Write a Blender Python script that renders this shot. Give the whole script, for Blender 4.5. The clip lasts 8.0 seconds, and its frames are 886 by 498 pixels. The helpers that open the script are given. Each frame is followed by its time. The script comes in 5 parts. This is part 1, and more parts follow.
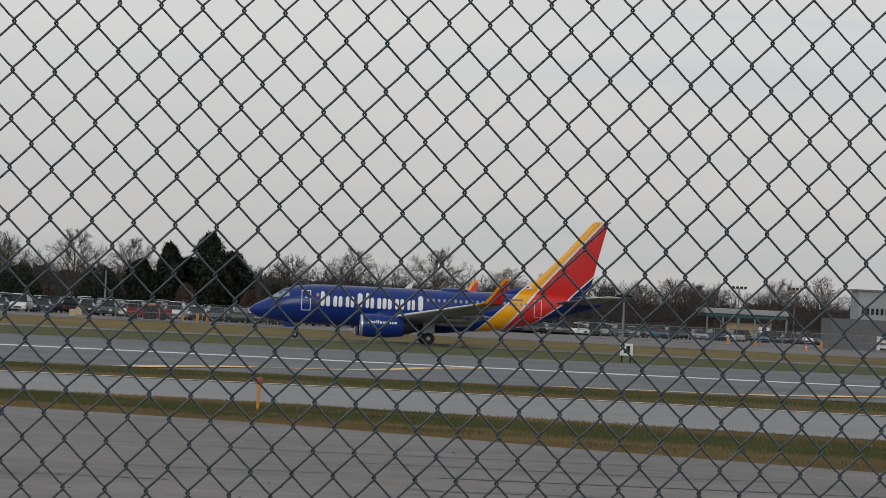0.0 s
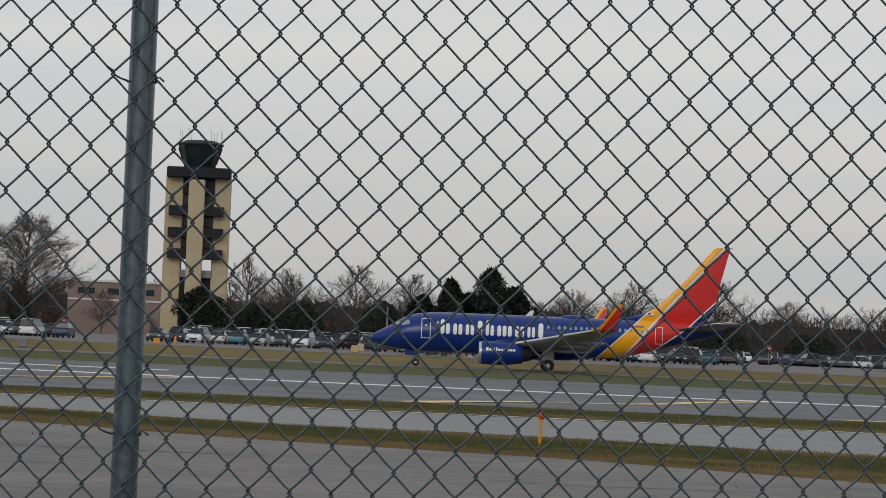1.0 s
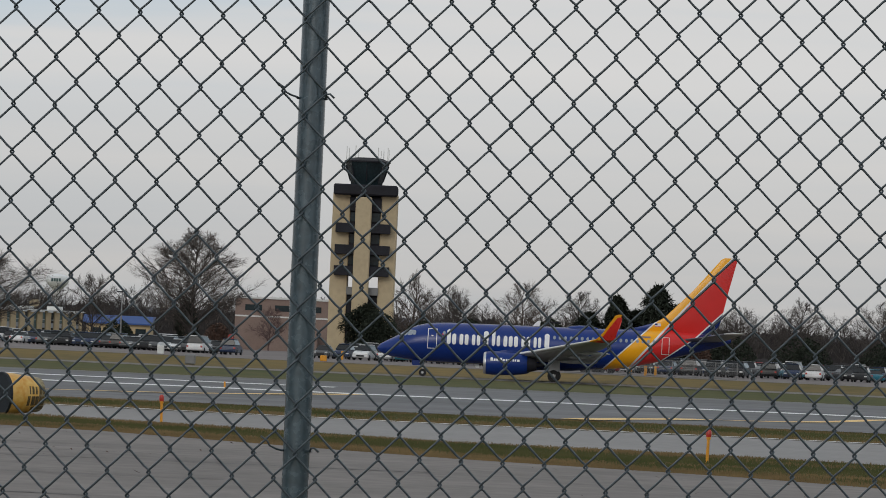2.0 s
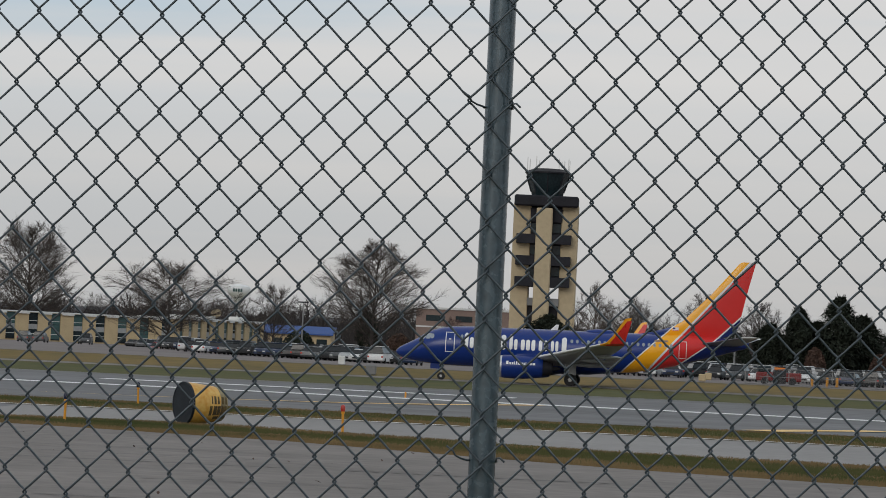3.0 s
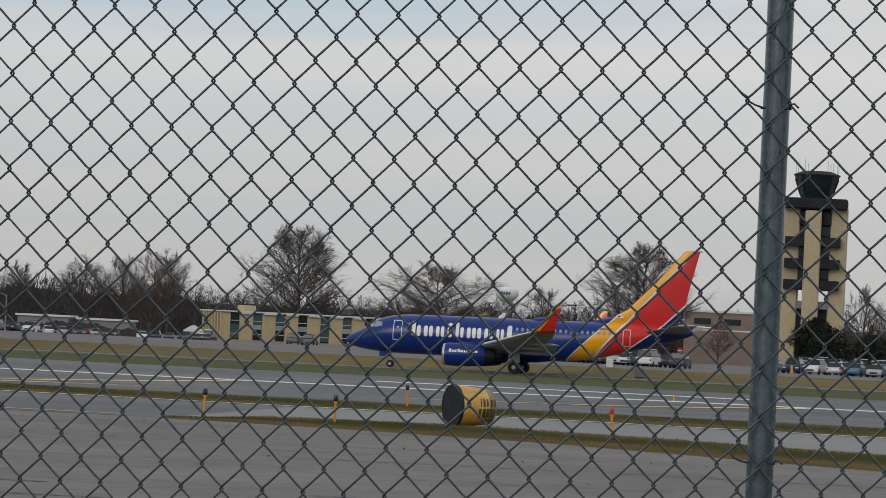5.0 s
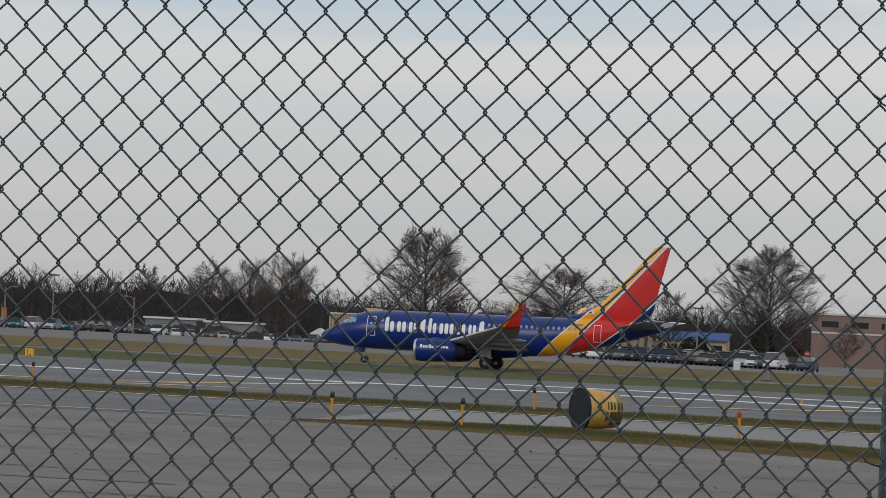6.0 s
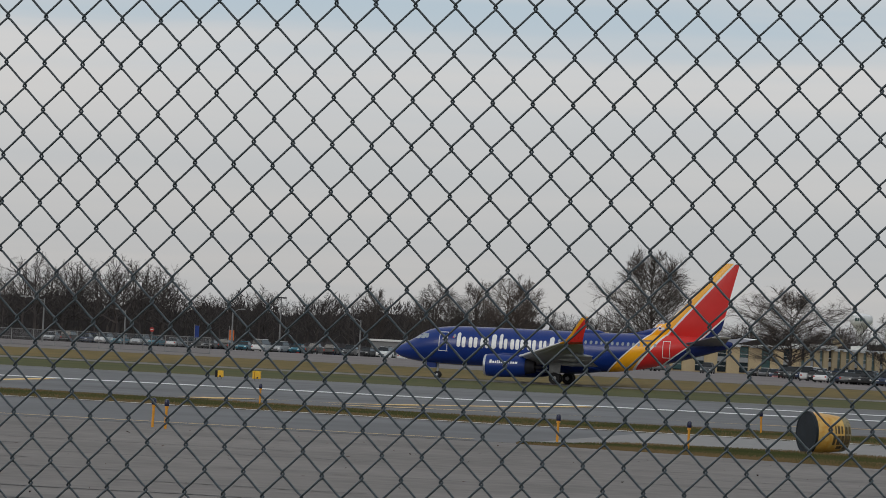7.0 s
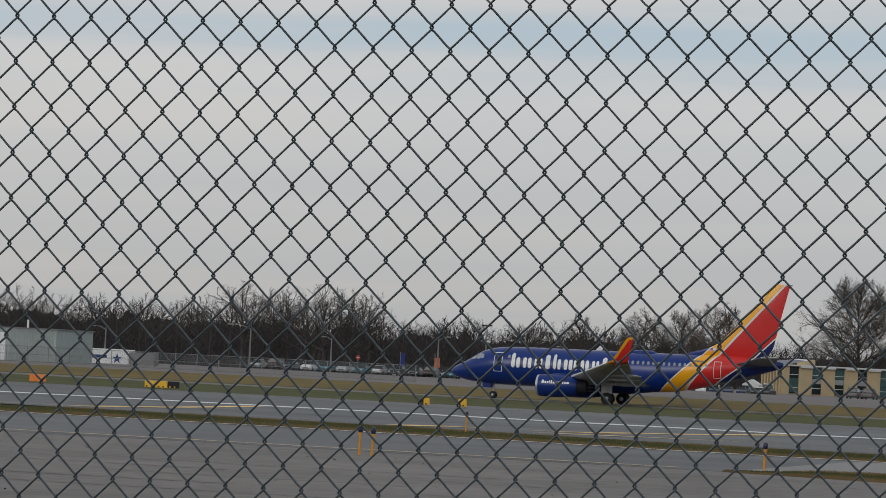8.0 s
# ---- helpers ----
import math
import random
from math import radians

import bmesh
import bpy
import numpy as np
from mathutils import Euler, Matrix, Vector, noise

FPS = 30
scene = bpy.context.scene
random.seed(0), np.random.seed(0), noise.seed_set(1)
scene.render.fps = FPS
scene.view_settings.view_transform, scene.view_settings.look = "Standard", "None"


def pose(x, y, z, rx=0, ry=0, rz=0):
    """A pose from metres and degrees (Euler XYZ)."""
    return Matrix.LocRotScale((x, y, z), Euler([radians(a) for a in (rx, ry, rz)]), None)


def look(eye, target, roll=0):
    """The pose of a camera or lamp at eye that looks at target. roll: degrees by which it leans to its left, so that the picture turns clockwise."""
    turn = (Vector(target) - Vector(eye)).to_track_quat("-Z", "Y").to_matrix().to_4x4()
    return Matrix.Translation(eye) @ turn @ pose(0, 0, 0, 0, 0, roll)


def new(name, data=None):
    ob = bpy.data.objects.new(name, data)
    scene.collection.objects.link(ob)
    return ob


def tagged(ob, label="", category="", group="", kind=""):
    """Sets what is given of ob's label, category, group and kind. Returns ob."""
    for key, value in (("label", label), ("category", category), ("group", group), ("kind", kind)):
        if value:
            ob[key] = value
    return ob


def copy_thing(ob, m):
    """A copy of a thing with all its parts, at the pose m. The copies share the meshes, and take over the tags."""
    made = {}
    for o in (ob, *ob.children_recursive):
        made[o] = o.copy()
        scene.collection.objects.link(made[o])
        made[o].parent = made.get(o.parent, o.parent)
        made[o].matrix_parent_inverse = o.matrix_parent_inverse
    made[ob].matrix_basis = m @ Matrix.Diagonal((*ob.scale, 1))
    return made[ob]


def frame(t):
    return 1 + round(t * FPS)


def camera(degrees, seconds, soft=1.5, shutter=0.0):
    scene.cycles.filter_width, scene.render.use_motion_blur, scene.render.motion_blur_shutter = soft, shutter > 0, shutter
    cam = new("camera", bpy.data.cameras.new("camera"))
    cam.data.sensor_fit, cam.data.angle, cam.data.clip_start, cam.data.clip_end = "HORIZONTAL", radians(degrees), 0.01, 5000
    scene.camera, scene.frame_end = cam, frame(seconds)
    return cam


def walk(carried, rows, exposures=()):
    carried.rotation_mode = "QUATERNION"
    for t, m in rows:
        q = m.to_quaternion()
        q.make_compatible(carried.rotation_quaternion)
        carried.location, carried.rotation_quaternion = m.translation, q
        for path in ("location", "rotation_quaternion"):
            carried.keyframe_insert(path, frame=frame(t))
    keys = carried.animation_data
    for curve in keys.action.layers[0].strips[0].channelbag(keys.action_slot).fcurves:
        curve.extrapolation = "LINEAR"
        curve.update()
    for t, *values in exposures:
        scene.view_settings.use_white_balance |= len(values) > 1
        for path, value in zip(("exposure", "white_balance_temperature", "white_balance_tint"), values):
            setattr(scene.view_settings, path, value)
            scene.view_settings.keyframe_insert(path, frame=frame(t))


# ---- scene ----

cam = camera(12.78, 8.0, soft=0.9)
EYE = 1.75
# seconds, yaw, pitch, roll, x, y, z from the first eye
ROWS = [
    (0.0, -6.460, 0.887, -2.824, 0.0, 0.0, 0.0),
    (0.5, -4.368, 1.117, -2.671, -0.003, -0.026, -0.003),
    (1.0, -2.381, 1.204, -2.473, -0.010, -0.043, -0.004),
    (2.5, 1.199, 1.390, -2.629, -0.020, -0.010, -0.006),
    (3.0, 2.661, 1.388, -2.663, -0.026, -0.008, -0.007),
    (3.5, 3.792, 1.352, -2.668, -0.029, -0.007, -0.007),
    (4.0, 4.907, 1.308, -2.671, -0.034, -0.006, -0.008),
    (5.5, 7.348, 1.232, -2.706, -0.047, 0.008, -0.011),
    (6.0, 8.373, 1.207, -2.725, -0.051, 0.013, -0.011),
    (6.5, 9.674, 1.194, -2.876, -0.052, 0.009, -0.013),
    (7.0, 11.657, 1.383, -2.814, -0.058, 0.017, -0.013),
    (7.5, 13.637, 1.564, -2.905, -0.065, 0.025, -0.013),
    (8.0, 14.649, 1.639, -2.844, -0.073, 0.027, -0.013),
]
walk(cam, [(t, pose(x, y, EYE + z, 0, 0, yaw) @ pose(0, 0, 0, pitch) @ pose(0, 0, 0, 0, roll) @ pose(0, 0, 0, 90))
           for t, yaw, pitch, roll, x, y, z in ROWS],
     [(0.0, 0.0), (5.5, 0.0), (7.0, -0.07), (8.0, -0.13)])

# ---------------------------------------------------------------- light
SUN_EL, SUN_AZ = 24.0, 200.0


def make_world():
    w = bpy.data.worlds.new("overcast_sky")
    scene.world = w
    w.use_nodes = True
    nt = w.node_tree
    nt.nodes.clear()
    N, L = nt.nodes.new, nt.links.new
    sky = N("ShaderNodeTexSky")
    sky.sky_type, sky.sun_disc = "NISHITA", False
    sky.sun_elevation, sky.sun_rotation = radians(SUN_EL), radians(SUN_AZ)
    tc = N("ShaderNodeTexCoord")
    sep = N("ShaderNodeSeparateXYZ")
    L(tc.outputs["Generated"], sep.inputs[0])
    up = N("ShaderNodeMath"); up.operation = "ADD"; up.inputs[1].default_value = 0.06
    L(sep.outputs[2], up.inputs[0])
    mx = N("ShaderNodeMath"); mx.operation = "MAXIMUM"; mx.inputs[1].default_value = 0.03
    L(up.outputs[0], mx.inputs[0])
    dv = N("ShaderNodeVectorMath"); dv.operation = "DIVIDE"
    comb = N("ShaderNodeCombineXYZ")
    for i in range(3):
        L(mx.outputs[0], comb.inputs[i])
    L(tc.outputs["Generated"], dv.inputs[0]); L(comb.outputs[0], dv.inputs[1])
    mp = N("ShaderNodeMapping")
    mp.inputs["Scale"].default_value = (0.32, 0.55, 0.0)
    mp.inputs["Location"].default_value = (1.9, 0.70, 0.0)
    L(dv.outputs[0], mp.inputs[0])
    n1 = N("ShaderNodeTexNoise")
    n1.inputs["Scale"].default_value, n1.inputs["Detail"].default_value, n1.inputs["Roughness"].default_value = 1.1, 5.0, 0.5
    L(mp.outputs[0], n1.inputs["Vector"])
    # the cloud sheet: warm grey low down, cooler and thinner high up
    high = N("ShaderNodeMapRange"); high.interpolation_type = "SMOOTHSTEP"
    high.inputs["From Min"].default_value, high.inputs["From Max"].default_value = 0.050, 0.095
    L(sep.outputs[2], high.inputs["Value"])
    gap = N("ShaderNodeMapRange"); gap.interpolation_type = "SMOOTHSTEP"
    gap.inputs["From Min"].default_value, gap.inputs["From Max"].default_value = 0.56, 0.38
    L(n1.outputs["Fac"], gap.inputs["Value"])
    thin = N("ShaderNodeMath"); thin.operation = "MULTIPLY"
    L(high.outputs[0], thin.inputs[0]); L(gap.outputs[0], thin.inputs[1])
    base = N("ShaderNodeValToRGB")
    L(n1.outputs["Fac"], base.inputs[0])
    e = base.color_ramp.elements
    e[0].position, e[0].color = 0.34, (0.540, 0.552, 0.566, 1)
    e[1].position, e[1].color = 0.64, (0.604, 0.593, 0.588, 1)
    lift = N("ShaderNodeMapRange")
    lift.inputs["From Min"].default_value, lift.inputs["From Max"].default_value = 0.0, 0.07
    lift.inputs["To Min"].default_value, lift.inputs["To Max"].default_value = 0.80, 1.07
    L(sep.outputs[2], lift.inputs["Value"])
    lifted = N("ShaderNodeVectorMath"); lifted.operation = "SCALE"
    L(base.outputs[0], lifted.inputs[0]); L(lift.outputs[0], lifted.inputs["Scale"])
    cool = N("ShaderNodeMix"); cool.data_type = "RGBA"
    L(thin.outputs[0], cool.inputs[0]); L(lifted.outputs[0], cool.inputs[6])
    cool.inputs[7].default_value = (0.44, 0.54, 0.62, 1)
    b1, b2 = N("ShaderNodeBackground"), N("ShaderNodeBackground")
    L(sky.outputs[0], b1.inputs[0]); b1.inputs[1].default_value = 0.06
    L(cool.outputs[2], b2.inputs[0]); b2.inputs[1].default_value = 1.08
    mixs = N("ShaderNodeMixShader"); mixs.inputs[0].default_value = 0.93
    L(b1.outputs[0], mixs.inputs[1]); L(b2.outputs[0], mixs.inputs[2])
    out = N("ShaderNodeOutputWorld")
    L(mixs.outputs[0], out.inputs[0])


make_world()
sun_data = bpy.data.lights.new("sun", "SUN")
sun_data.energy, sun_data.angle, sun_data.color = 0.7, radians(25), (1.0, 0.95, 0.88)
sun = new("sun", sun_data)
sun.matrix_basis = look((0, 0, 0), (math.sin(radians(20)) * 0.9, 0.9, -0.42))

# ---------------------------------------------------------------- materials


def mat(name, color, rough=0.7, metal=0.0, var=0.25, scale=1.0, bump=0.0, color2=None, fine=8.0, spec=0.5, coat=0.0):
    """A surface with variation at two scales, in metres of object space."""
    m = bpy.data.materials.new(name)
    m.use_nodes = True
    nt = m.node_tree
    N, L = nt.nodes.new, nt.links.new
    bsdf = nt.nodes["Principled BSDF"]
    tc = N("ShaderNodeTexCoord")
    n1, n2 = N("ShaderNodeTexNoise"), N("ShaderNodeTexNoise")
    n1.inputs["Scale"].default_value, n2.inputs["Scale"].default_value = scale, scale * fine
    n1.inputs["Detail"].default_value, n2.inputs["Detail"].default_value = 5, 4
    L(tc.outputs["Object"], n1.inputs["Vector"]); L(tc.outputs["Object"], n2.inputs["Vector"])
    add = N("ShaderNodeMath"); add.operation = "ADD"
    L(n1.outputs["Fac"], add.inputs[0]); L(n2.outputs["Fac"], add.inputs[1])
    mr = N("ShaderNodeMapRange")
    mr.inputs["From Min"].default_value, mr.inputs["From Max"].default_value = 0.7, 1.3
    L(add.outputs[0], mr.inputs["Value"])
    mix = N("ShaderNodeMix"); mix.data_type = "RGBA"
    c2 = color2 or tuple(min(1.0, c * (1 + var)) for c in color)
    c1 = color if color2 else tuple(c * (1 - var) for c in color)
    mix.inputs[6].default_value, mix.inputs[7].default_value = (*c1, 1), (*c2, 1)
    L(mr.outputs[0], mix.inputs[0])
    L(mix.outputs[2], bsdf.inputs["Base Color"])
    rr = N("ShaderNodeMapRange")
    rr.inputs["To Min"].default_value, rr.inputs["To Max"].default_value = max(0.05, rough - 0.1), min(1, rough + 0.1)
    L(n2.outputs["Fac"], rr.inputs["Value"]); L(rr.outputs[0], bsdf.inputs["Roughness"])
    bsdf.inputs["Metallic"].default_value = metal
    bsdf.inputs["Specular IOR Level"].default_value = spec
    bsdf.inputs["Coat Weight"].default_value = coat
    if bump:
        bp = N("ShaderNodeBump")
        bp.inputs["Strength"].default_value, bp.inputs["Distance"].default_value = 0.6, bump
        L(n2.outputs["Fac"], bp.inputs["Height"]); L(bp.outputs[0], bsdf.inputs["Normal"])
    return m


M = {}
M["galv"] = mat("galvanised_wire", (0.054, 0.069, 0.082), 0.42, 0.25, 0.35, 9.0, 0.0004, fine=14)
M["post"] = mat("weathered_galvanised_pipe", (0.064, 0.094, 0.115), 0.26, 0.2, 0.35, 5.0, 0.0, fine=12, spec=0.8)
M["grass"] = mat("late_autumn_grass", (0.045, 0.059, 0.011), 0.95, 0, 0, 0.05, 0.002, (0.098, 0.086, 0.021), 14, 0.2)
M["blade"] = mat("grass_blades", (0.044, 0.054, 0.017), 0.9, 0, 0, 0.2, 0, (0.090, 0.082, 0.031), 3, 0.2)
M["dryblade"] = mat("withered_grass_blades", (0.115, 0.080, 0.036), 0.9, 0, 0, 0.3, 0, (0.195, 0.132, 0.064), 3, 0.2)
M["dry"] = mat("dry_verge_grass", (0.104, 0.082, 0.024), 0.95, 0, 0, 0.04, 0.03, (0.20, 0.134, 0.042), 12, 0.2)
M["asphalt"] = mat("worn_asphalt", (0.184, 0.164, 0.152), 0.85, 0, 0.26, 0.22, 0.006, fine=9, spec=0.3)
M["runway"] = mat("dark_runway_asphalt", (0.132, 0.131, 0.135), 0.8, 0, 0.34, 0.045, 0.004, fine=6, spec=0.35)
M["concrete"] = mat("pale_taxiway_concrete", (0.255, 0.243, 0.236), 0.85, 0, 0.16, 0.14, 0.003, fine=25, spec=0.3)
M["lot"] = mat("parking_lot_asphalt", (0.185, 0.162, 0.156), 0.9, 0, 0.15, 0.03, 0.003, fine=20, spec=0.2)
M["white_line"] = mat("white_marking_paint", (0.80, 0.80, 0.78), 0.6, 0, 0.08, 0.3)
M["yellow_line"] = mat("faded_yellow_marking_paint", (0.84, 0.55, 0.21), 0.7, 0, 0.2, 0.3)
M["seam"] = mat("dark_crack_sealant", (0.05, 0.05, 0.05), 0.7, 0, 0.2, 1.0)
M["stake_y"] = mat("yellow_stake_paint", (0.64, 0.27, 0.012), 0.5, 0, 0.2, 6.0)
M["lens_b"] = mat("dark_blue_lens", (0.01, 0.012, 0.045), 0.25, 0, 0.2, 9.0)
M["lens_r"] = mat("red_lens", (0.42, 0.03, 0.02), 0.3, 0, 0.2, 9.0)
M["black"] = mat("black_rubber", (0.014, 0.014, 0.016), 0.75, 0, 0.3, 4.0)
M["bark"] = mat("bare_grey_bark", (0.070, 0.060, 0.055), 0.95, 0, 0.3, 0.8, spec=0.15)
M["bark2"] = mat("bare_brown_twigs", (0.086, 0.069, 0.060), 0.95, 0, 0.3, 0.8, spec=0.15)
M["wood"] = mat("far_bare_wood", (0.062, 0.054, 0.052), 0.95, 0, 0.35, 0.05, spec=0.15)
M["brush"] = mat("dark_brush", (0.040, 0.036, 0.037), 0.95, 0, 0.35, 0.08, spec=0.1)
M["needle"] = mat("dark_evergreen_needles", (0.028, 0.034, 0.025), 0.95, 0, 0.4, 0.8, spec=0.1)
M["shrub"] = mat("russet_shrub_leaves", (0.075, 0.042, 0.030), 0.9, 0, 0.4, 0.8)
M["hill"] = mat("haze_tinted_wooded_ridge", (0.085, 0.085, 0.095), 1.0, 0, 0.25, 0.01)
M["tan"] = mat("tan_brick", (0.48, 0.37, 0.22), 0.85, 0, 0.10, 0.5, 0.003)
M["tanc"] = mat("tan_precast_concrete", (0.45, 0.36, 0.23), 0.8, 0, 0.10, 0.15)
M["darkpanel"] = mat("dark_bronze_panel", (0.016, 0.016, 0.021), 0.6, 0, 0.3, 0.4, spec=0.2)
M["glass"] = mat("dark_window_glass", (0.012, 0.022, 0.026), 0.2, 0, 0.4, 0.3, spec=0.35)
M["teal"] = mat("teal_spandrel_panel", (0.035, 0.085, 0.085), 0.4, 0, 0.2, 0.5)
M["spandrel"] = mat("grey_spandrel_panel", (0.30, 0.31, 0.31), 0.6, 0, 0.12, 0.4)
M["fascia"] = mat("white_roof_fascia", (0.62, 0.62, 0.60), 0.6, 0, 0.1, 0.3)
M["blueroof"] = mat("blue_metal_roof", (0.02, 0.07, 0.24), 0.45, 0, 0.15, 0.3)
M["brick"] = mat("mauve_brown_brick", (0.23, 0.165, 0.14), 0.9, 0, 0.12, 0.4, 0.003)
M["greywall"] = mat("grey_metal_cladding", (0.19, 0.19, 0.19), 0.7, 0, 0.1, 0.2)
M["annexwall"] = mat("dark_grey_metal_cladding", (0.115, 0.115, 0.118), 0.7, 0, 0.1, 0.2)
M["tealclad"] = mat("pale_green_corrugated_cladding", (0.33, 0.37, 0.36), 0.6, 0, 0.12, 0.2)
M["white"] = mat("white_gloss_paint", (0.74, 0.74, 0.74), 0.35, 0, 0.08, 0.5)
M["lamp_pole"] = mat("grey_steel_pole", (0.20, 0.20, 0.20), 0.5, 0.3, 0.2, 1.0)
M["orange"] = mat("orange_sign_plastic", (0.80, 0.22, 0.015), 0.45, 0, 0.12, 0.8)
M["signyellow"] = mat("yellow_sign_panel", (0.75, 0.42, 0.015), 0.45, 0, 0.12, 0.8)
M["drumyellow"] = mat("worn_yellow_drum_paint", (0.56, 0.24, 0.012), 0.4, 0, 0, 2.2, 0.002, (0.68, 0.46, 0.14), 5)
M["drumend"] = mat("grimy_pale_drum_end", (0.09, 0.07, 0.03), 0.5, 0, 0, 6.0, 0.0, (0.36, 0.30, 0.17), 3)
M["stencil"] = mat("worn_black_stencil_paint", (0.012, 0.012, 0.013), 0.6, 0, 0, 14.0, 0, (0.16, 0.10, 0.02), 3)
M["drumgrey"] = mat("grimy_drum_end", (0.016, 0.020, 0.026), 0.6, 0, 0.4, 4.0, spec=0.25)
M["paintblue"] = mat("deep_blue_aircraft_paint", (0.005, 0.027, 0.165), 0.33, 0, 0.10, 0.6, spec=0.3)
M["paintred"] = mat("red_aircraft_paint", (0.58, 0.024, 0.022), 0.3, 0, 0.10, 0.6, coat=0.4)
M["paintyellow"] = mat("golden_yellow_aircraft_paint", (0.80, 0.34, 0.012), 0.3, 0, 0.08, 0.6, coat=0.4)
M["wing"] = mat("light_grey_wing_paint", (0.33, 0.34, 0.35), 0.45, 0.0, 0.15, 0.5)
# one dark tone for the whole tailplane except its tip
M["tailgrey"] = mat("tailplane_dark_blue_grey", (0.10, 0.10, 0.13), 0.4, 0.0, 0.15, 0.5)
M["leaf"] = mat("withered_brown_leaves", (0.20, 0.145, 0.115), 0.95, 0, 0.4, 0.8)
M["banner_red"] = mat("dull_orange_red_cloth", (0.52, 0.13, 0.035), 0.8, 0, 0.2, 0.8)
M["maroon"] = mat("maroon_twigs", (0.085, 0.050, 0.048), 0.95, 0, 0.3, 0.8)
M["signred"] = mat("dull_red_sign_paint", (0.34, 0.03, 0.025), 0.6, 0, 0.15, 0.8)
M["metal"] = mat("bare_bright_metal", (0.60, 0.60, 0.60), 0.3, 0.9, 0.1, 1.0)
M["hub"] = mat("wheel_hub_grey", (0.45, 0.45, 0.45), 0.5, 0.2, 0.15, 3.0)
# the sky's reflection is put into this pale glass colour
M["cabin_glass"] = mat("sky_tinted_cabin_window", (0.26, 0.29, 0.33), 0.25, 0, 0.2, 1.0)

# ---------------------------------------------------------------- small builders


def mesh_ob(name, verts, faces, material, parent=None, smooth=False, label=""):
    me = bpy.data.meshes.new(name)
    me.from_pydata([tuple(map(float, v)) for v in verts], [], [tuple(int(i) for i in f) for f in faces])
    me.materials.append(material)
    if smooth:
        for p in me.polygons:
            p.use_smooth = True
    me.update()
    ob = new(name, me)
    ob.parent = parent
    if label:
        ob["label"] = label
    return ob


def part(name, bm, material, parent=None, label="", smooth=False):
    me = bpy.data.meshes.new(name)
    bm.normal_update()
    bm.to_mesh(me)
    bm.free()
    me.materials.append(material)
    if smooth:
        for p in me.polygons:
            p.use_smooth = True
        me.set_sharp_from_angle(angle=radians(38))
    ob = new(name, me)
    ob.parent = parent
    if label:
        ob["label"] = label
    return ob


def empty(name, m=None):
    ob = new(name)
    ob.empty_display_size = 0.2
    if m is not None:
        ob.matrix_basis = m
    return ob


def add_box(bm, lo, hi, bevel=0.0, m=None):
    lo, hi = Vector(lo), Vector(hi)
    c = (lo + hi) / 2
    s = hi - lo
    mm = Matrix.Translation(c) @ Matrix.Diagonal((*s, 1))
    if m is not None:
        mm = m @ mm
    g = bmesh.ops.create_cube(bm, size=1.0, matrix=mm)
    if bevel:
        es = list({e for v in g["verts"] for e in v.link_edges})
        bmesh.ops.bevel(bm, geom=es, offset=bevel, segments=1, affect="EDGES")


def box(name, lo, hi, material, parent=None, bevel=0.0, label="", m=None):
    bm = bmesh.new()
    add_box(bm, lo, hi, bevel, m)
    return part(name, bm, material, parent, label)


def lathe(profile, n=20, axis="z", cap=True):
    """Turns (radius, height) pairs round an axis; gives a bmesh."""
    bm = bmesh.new()
    rings = []
    for r, h in profile:
        ring = []
        for i in range(n):
            a = 2 * math.pi * i / n
            x, y = r * math.cos(a), r * math.sin(a)
            co = (x, y, h) if axis == "z" else ((h, x, y) if axis == "x" else (x, h, y))
            ring.append(bm.verts.new(co))
        rings.append(ring)
    for a, b in zip(rings, rings[1:]):
        for i in range(n):
            bm.faces.new((a[i], a[(i + 1) % n], b[(i + 1) % n], b[i]))
    if cap:
        bm.faces.new(rings[0][::-1]); bm.faces.new(rings[-1])
    bmesh.ops.recalc_face_normals(bm, faces=bm.faces)
    return bm


def tube_arrays(pts, radii, sides=6):
    """Vertices and faces of a tube along a polyline."""
    pts = [Vector(p) for p in pts]
    vs, fs = [], []
    for i, p in enumerate(pts):
        d = (pts[min(i + 1, len(pts) - 1)] - pts[max(i - 1, 0)]).normalized()
        u = d.orthogonal() if i == 0 else (u - d * u.dot(d))
        u = u.normalized()
        w = d.cross(u)
        for k in range(sides):
            a = 2 * math.pi * k / sides
            vs.append(p + (u * math.cos(a) + w * math.sin(a)) * radii[i])
    for i in range(len(pts) - 1):
        for k in range(sides):
            a, b = i * sides + k, i * sides + (k + 1) % sides
            fs.append((a, b, b + sides, a + sides))
    fs.append(tuple(range(sides))[::-1])
    fs.append(tuple(range((len(pts) - 1) * sides, len(pts) * sides)))
    return vs, fs


def smoothstep(u):
    u = min(1.0, max(0.0, u))
    return u * u * (3 - 2 * u)


def ground_z(y):
    """The field falls gently from the fence to the far taxiway, and rises a little to the parking lot."""
    fall = -1.15 * smoothstep((y - 85) / 105) - 0.35 * smoothstep((y - 270) / 70)
    return fall + 0.75 * smoothstep((y - 376) / 28) - 0.75 * smoothstep((y - 600) / 100)


